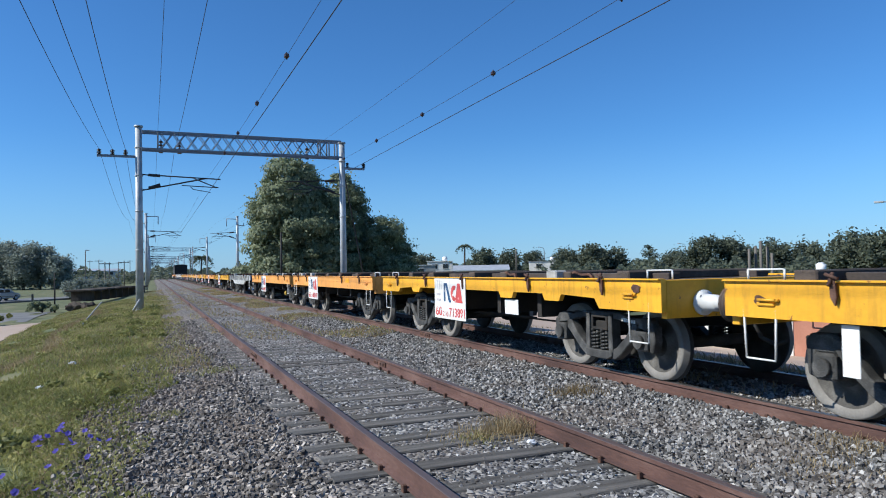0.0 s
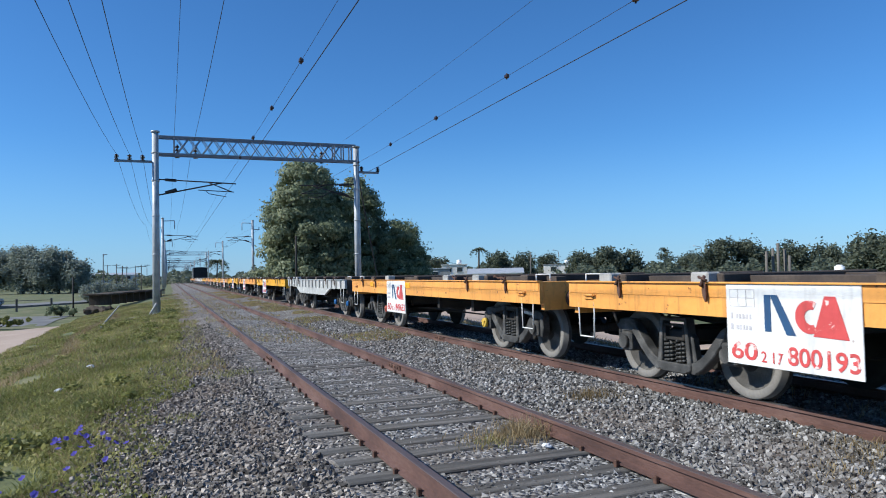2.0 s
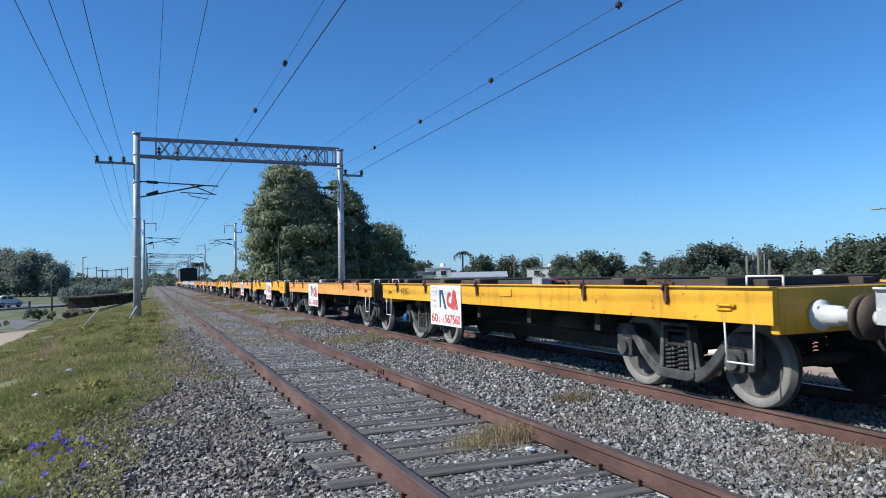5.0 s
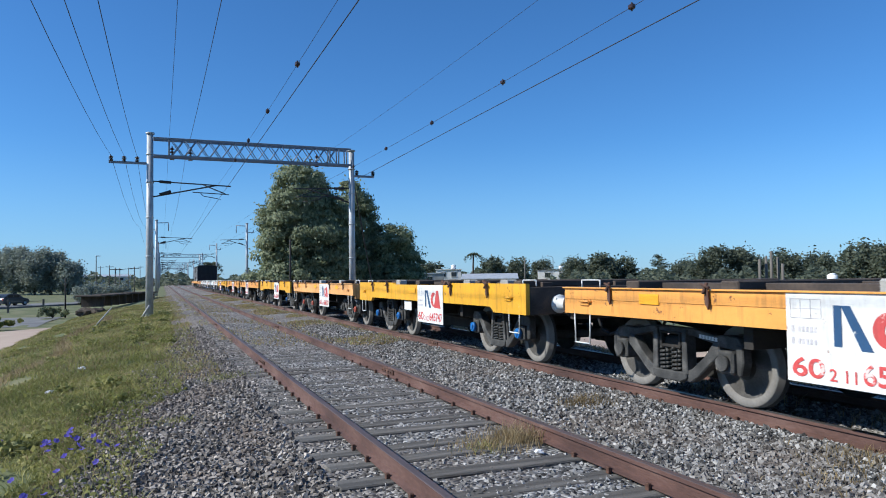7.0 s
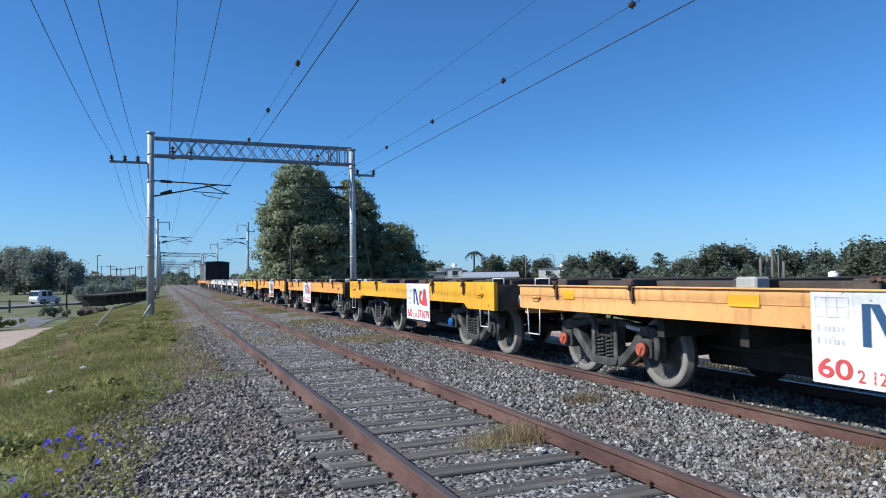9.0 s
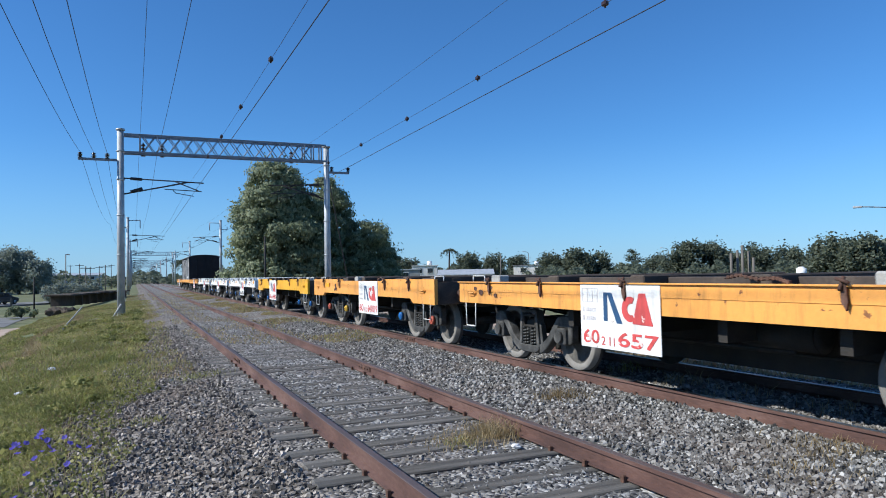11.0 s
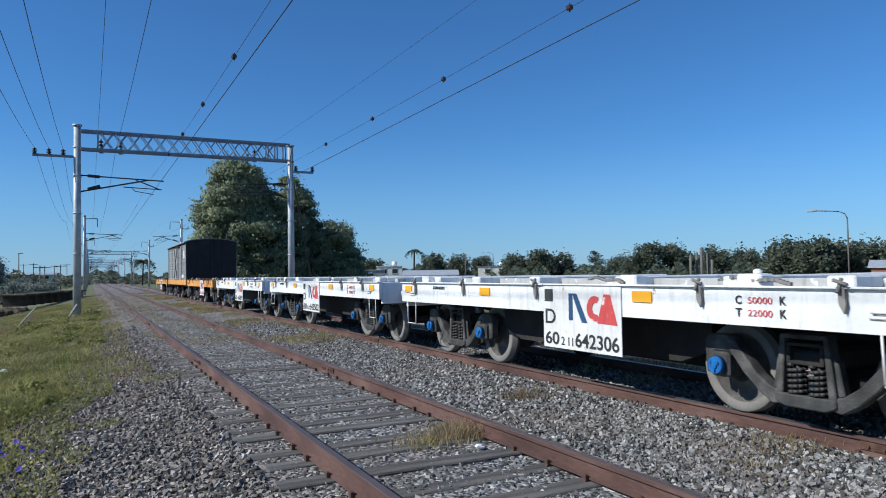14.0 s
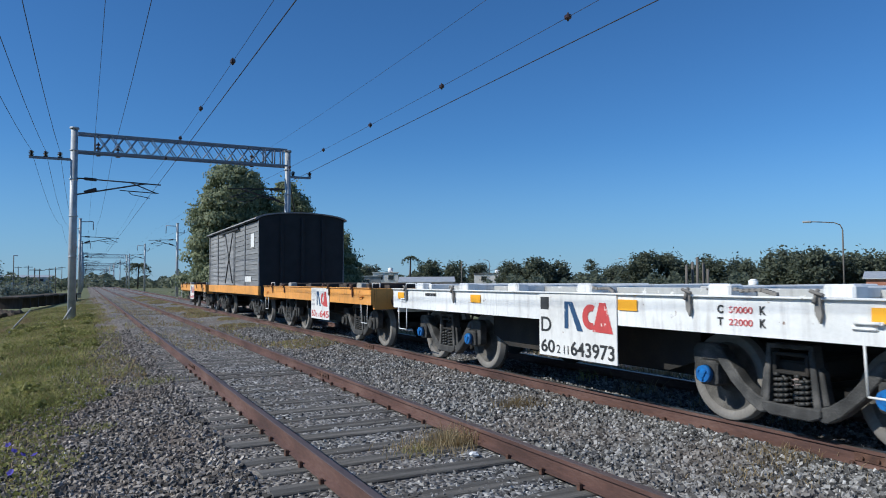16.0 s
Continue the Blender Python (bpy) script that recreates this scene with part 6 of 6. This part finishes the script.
def car(colour, label, meets, slot, van=False):
    """meets: the second at which it passes the middle of the open stretch; slot: where it pulls up behind the scrub."""
    c = thing("car", label, "car", pose(0, 0, 0), "cars on the road")
    roof = 1.62 if van else 1.36
    low = [(-1.70, 0.26), (1.70, 0.26), (1.75, 0.58), (1.62, 0.76), (0.95, 0.90), (-1.62, 0.93), (-1.75, 0.66)]
    top = [(1.0, 0.89), (0.45, roof - 0.04), (0.2, roof), (-1.45, roof), (-1.64, 0.92)] if van else [(1.0, 0.89), (0.35, roof - 0.04), (0.1, roof), (-0.95, roof), (-1.55, 0.92)]
    part("body", cut(lambda bm: casting(bm, low, -0.77, 0.77, 0.06)), M[colour], c)
    cab = part("cabin", cut(lambda bm: casting(bm, top, -0.69, 0.69, 0.05)), M[colour], c)
    for s in (-1, 1):
        for a, b in ((0.42, -0.30), (-0.38, -1.1)):
            part("side_window", cut(lambda bm: slab(bm, [(a, 0.96), (a - 0.12, roof - 0.10), (b, roof - 0.10), (b, 0.96)], -0.006, 0.006)), M["glass"], cab, at=pose(s * 0.697, 0, 0))
        part("headlight", cut(lambda bm: box(bm, -0.16, 0.16, -0.04, 0.04, -0.07, 0.07, 0.02)), M["plastic"], c, at=pose(s * 0.55, 1.71, 0.62))
        part("tail_light", cut(lambda bm: box(bm, -0.09, 0.09, -0.03, 0.03, -0.13, 0.13, 0.02)), M["red_cap"], c, at=pose(s * 0.64, -1.73, 0.74))
        for y in (-1.08, 1.10):
            w = part("wheel", cut(lambda bm: lathe(bm, [(-0.10, 0.20), (-0.10, 0.29), (-0.07, 0.31), (0.07, 0.31), (0.10, 0.29), (0.10, 0.20)], 20)), M["tyre"], c, at=pose(s * 0.70, y, 0.31))
            part("rim", cut(lambda bm: lathe(bm, [(-0.105, 0.05), (-0.105, 0.19), (0.105, 0.19), (0.105, 0.05)], 14)), M["steel"], w)
    for y0, z0, y1, z1 in ((0.92, 0.97, 0.48, roof - 0.10), (-1.63 if van else -1.50, 0.99, -1.50 if van else -1.06, roof - 0.10)):
        k = 0.012 if y0 > 0 else -0.012
        part("windscreen", cut(lambda bm: [bm.faces.new([bm.verts.new(p) for p in f]) for f in (((-0.64, y0 + k, z0), (0.64, y0 + k, z0), (0.58, y1 + k, z1), (-0.58, y1 + k, z1)),)]), M["glass"], cab)
    CARS.append((c, meets, slot))


car("car_silver", "silver hatchback driving along the road", 0.38, 130.0)
car("car_silver", "silver hatchback driving along the road", 2.85, 124.8)
car("car_white", "white saloon driving along the road", 5.30, 119.6)
car("car_dark", "dark saloon driving along the road", 7.41, 114.4)
car("car_white", "white van driving along the road", 8.97, 109.2, True)
car("car_dark", "dark saloon driving along the road", 11.1, 104.0)
# roadside bushes in the same haze-greyed leaf colour
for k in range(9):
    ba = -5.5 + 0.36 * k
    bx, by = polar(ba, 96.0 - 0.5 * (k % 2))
    bush(bx, by, -1.3, 0.75, 0.5, 1.45 + 0.1 * (k % 3), 60 + k, "soft bush beside the road, greyed by painted haze", "leaf_hazed", (0.06, 0.15), 34)


# ---- buildings and street beyond ----
def house(az, d, width, depth, top, wall, roof, label, name="house", pitched=False, windows=2, tank=False, base=-0.5):
    x, y = polar(az, d)
    t = thing(name, label, "house" if name == "house" else "shed", pose(x, y, base, 0, 0, -az))
    h = top - base
    part("wall", cut(lambda bm: box(bm, -width / 2, width / 2, -depth / 2, depth / 2, 0, h - 0.12)), M[wall], t)
    if pitched:
        def r(bm):
            slab(bm, [(-depth / 2 - 0.3, h - 0.15), (0, h + 0.55), (depth / 2 + 0.3, h - 0.15), (depth / 2 + 0.3, h - 0.25), (-depth / 2 - 0.3, h - 0.25)], -width / 2 - 0.3, width / 2 + 0.3)
        part("roof", cut(r), M[roof], t)
    else:
        part("roof", cut(lambda bm: box(bm, -width / 2 - 0.15, width / 2 + 0.15, -depth / 2 - 0.15, depth / 2 + 0.15, h - 0.12, h)), M[roof], t)
    for k in range(windows):
        u = (k + 0.5) / windows - 0.5
        w = part("window", cut(lambda bm: box(bm, -0.5, 0.5, -0.03, 0.02, h - 1.5, h - 0.6)), M["glass"], t, at=pose(u * width * 0.85, -depth / 2 - 0.02, 0))
        part("window_frame", cut(lambda bm: box(bm, -0.58, 0.58, -0.05, 0.0, h - 0.6, h - 0.52)), M["wall_white"], w)
        part("window_sill", cut(lambda bm: box(bm, -0.58, 0.58, -0.07, 0.0, h - 1.58, h - 1.5)), M["wall_white"], w)
    if tank:
        part("water_tank", cut(lambda bm: (rod(bm, (width * 0.2, 0, h), (width * 0.2, 0, h + 0.8), 0.5, 14), rod(bm, (width * 0.2, 0, h + 0.8), (width * 0.2, 0, h + 0.95), 0.5, 14, 0.2))), M["plastic"], t)
    return t


house(22.6, 140, 5.0, 6, 3.0, "wall_white", "wall_white", "small flat-roofed white house with a water tank", tank=True)
house(21.0, 120, 5.0, 5, 2.2, "wall_grey", "roof_sheet", "grey shed with a metal roof", "shed", windows=1)
house(26.0, 100, 7.4, 6, 1.35, "wall_white", "roof_sheet", "long low white shed with a metal roof", "shed", True, 3)
house(31.3, 150, 7.0, 6, 2.7, "wall_white", "wall_grey", "flat-roofed white house with a water tank", tank=True)
house(33.0, 155, 6.0, 6, 2.4, "wall_brick", "wall_grey", "low brick-red house among trees", windows=2)
house(42.0, 140, 6.0, 6, 2.6, "wall_grey", "roof_sheet", "low grey house among trees")
house(61.6, 85, 8.0, 7, 1.5, "wall_brick", "roof_sheet", "brick house with a pitched roof behind the street", pitched=True)
house(-3.9, 260, 16.0, 8, 3.2, "wall_white", "roof_sheet", "long white shed with a metal roof in the distance", "shed", True, 4, base=-1.3)
house(-4.9, 124, 4.2, 4, -0.15, "wall_grey", "wall_grey", "low bluish-grey shed below the bank", "shed", False, 1, base=-1.3)


def street_lamp(az, d, tip_az, z_tip, label, r=0.09):
    x, y = polar(az, d)
    t = thing("street_lamp", label, "street lamp", pose(x, y, -0.5, 0, 0, -az), "street lamps")
    reach = d * math.tan(radians(az - tip_az))
    h = z_tip + 0.5
    part("pole", cut(lambda bm: rod(bm, (0, 0, 0), (0, 0, h - 0.75), r, 8, r * 0.7)), M["timber"], t)
    pts = [(0, 0, h - 0.75), (-0.06 * reach, 0, h - 0.30), (-0.2 * reach, 0, h - 0.08), (-0.5 * reach, 0, h + 0.02), (-0.8 * reach, 0, h + 0.10)]
    part("arm", cut(lambda bm: chain_rod(bm, pts, r * 0.6)), M["timber"], t)
    part("lamp_head", cut(lambda bm: (box(bm, -reach, -0.76 * reach, -0.14, 0.14, h, h + 0.2, 0.05))), M["steel"], t)


street_lamp(57.45, 75, 54.9, 6.7, "curved grey street lamp beyond the train")
street_lamp(31.2, 150, 30.7, 5.6, "slim street lamp in the distance")
street_lamp(42.2, 150, 41.6, 5.6, "slim street lamp in the distance")
street_lamp(21.9, 160, 21.4, 4.8, "slim street lamp in the distance")
for k, (az, d, top) in enumerate([(46.75, 40, 2.2), (47.2, 40.3, 2.35), (47.55, 39.8, 2.6), (48.0, 40.2, 2.3), (48.3, 40, 1.95)]):
    x, y = polar(az, d)
    post(x, y, -0.5, top, 0.085, "timber", "timber_post", "rough upright timber post", "post", "cluster of timber posts")
for az, d, top in ((28.9, 120, 4.4), (37.2, 140, 4.6), (18.7, 100, 2.6)):
    x, y = polar(az, d)
    post(x, y, -0.5, top, 0.13, "timber", "utility_pole", "dark timber utility pole beyond the train", "utility pole", "utility poles beyond the train")
x, y = polar(51.5, 60)
wt = thing("water_tank", "round white plastic water tank on a stand", "water tank", pose(x, y, -0.5))
part("tank", cut(lambda bm: (rod(bm, (0, 0, 1.1), (0, 0, 1.75), 0.36, 16), rod(bm, (0, 0, 1.75), (0, 0, 1.88), 0.36, 16, 0.15))), M["plastic"], wt)
part("stand", cut(lambda bm: box(bm, -0.3, 0.3, -0.3, 0.3, 0, 1.1)), M["wall_grey"], wt)
wire("street_wire", "thin sagging street cable beyond the train", [(*polar(20 + 2 * k, 125), 2.6 + 1.2 * math.cos(k * 0.9)) for k in range(20)], 0.03, "street cables")
post(9.4, 55, -0.4, 4.6, 0.09, "under", "post", "thin black post before the tree", "post")
bw = thing("boundary_wall", "low white rendered wall beyond the tracks", "wall", pose(12.4, 0, -0.5))
for y0, y1 in ((10.5, 11.85), (11.87, 13.25)):
    part("wall_panel", cut(lambda bm: box(bm, -0.1, 0.1, y0, y1, 0, 1.15, 0.01)), M["wall_white"], bw)
part("wall_panel", cut(lambda bm: box(bm, -0.1, 0.1, 9.2, 10.48, 0, 1.12, 0.01)), M["wall_brick"], bw, "brick-red panel")


# ---- motion ----
ROLLED = [(0, 0.0), (0.5, 4.98), (1, 9.9), (1.5, 14.81), (2, 19.92), (2.5, 24.71), (3, 29.77), (5.5, 54.91), (6, 59.98), (6.5, 65.06), (7, 70.22), (7.5, 75.45),
          (8, 80.47), (8.5, 85.64), (9, 90.8), (11.5, 116.92), (12, 122.2), (12.5, 127.47), (13, 132.79), (13.5, 138.1), (14, 143.4), (14.5, 148.75), (15, 154.04), (15.5, 159.41), (16, 165.15)]


def travelled(t):
    """Metres that the train has rolled since the start: a smooth run, mended at the known times."""
    def base(t):
        u = (t - 8) / 8
        return -1.979298 + 10.3073037 * t + 0.246202 * 8 * u * u - 0.00747638 * 8 * u ** 3
    ts = [a for a, _ in ROLLED]
    return base(t) + float(np.interp(t, ts, [s - base(a) for a, s in ROLLED]))


def motions():
    stops = [0.5 * k for k in range(33)]
    for w, y in TRAIN:
        walk(w, [(t, pose(TRACK_B, y - travelled(t), 0)) for t in stops])
    for c, meets, slot in CARS:
        def along(u):
            p = ROAD_FROM + ROAD_WAY * u
            return pose(p.x, p.y, ROAD_Z, 0, 0, -37.7)
        rows = [(meets + (u - 27.2) / 10, along(u)) for u in (-84, -60, -40, -20, 0, 10, 20, 27.2, 33)]
        rows = [(0.0, along(27.2 - 10 * meets))] + [r for r in rows if r[0] > 0.05]
        rows += [(meets + 1.0, pose(-8.0, 102.2, ROAD_Z, 0, 0, -18)), (meets + 1.3, pose(-7.7, 103.9, ROAD_Z)), (meets + 1.6 + (slot - 104) / 6, pose(-7.7, slot, ROAD_Z)), (SECONDS + 2, pose(-7.7, slot, ROAD_Z))]
        walk(c, [r for r in rows if r[0] <= SECONDS] + [(SECONDS, pose(-7.7, slot, ROAD_Z))])
    ticks = [k / 15 for k in range(241)]
    for w, y in WHEELSETS:
        walk(w, [(t, pose(0, y, WHEEL_R, math.degrees(10.3 * t / WHEEL_R))) for t in ticks])


motions()
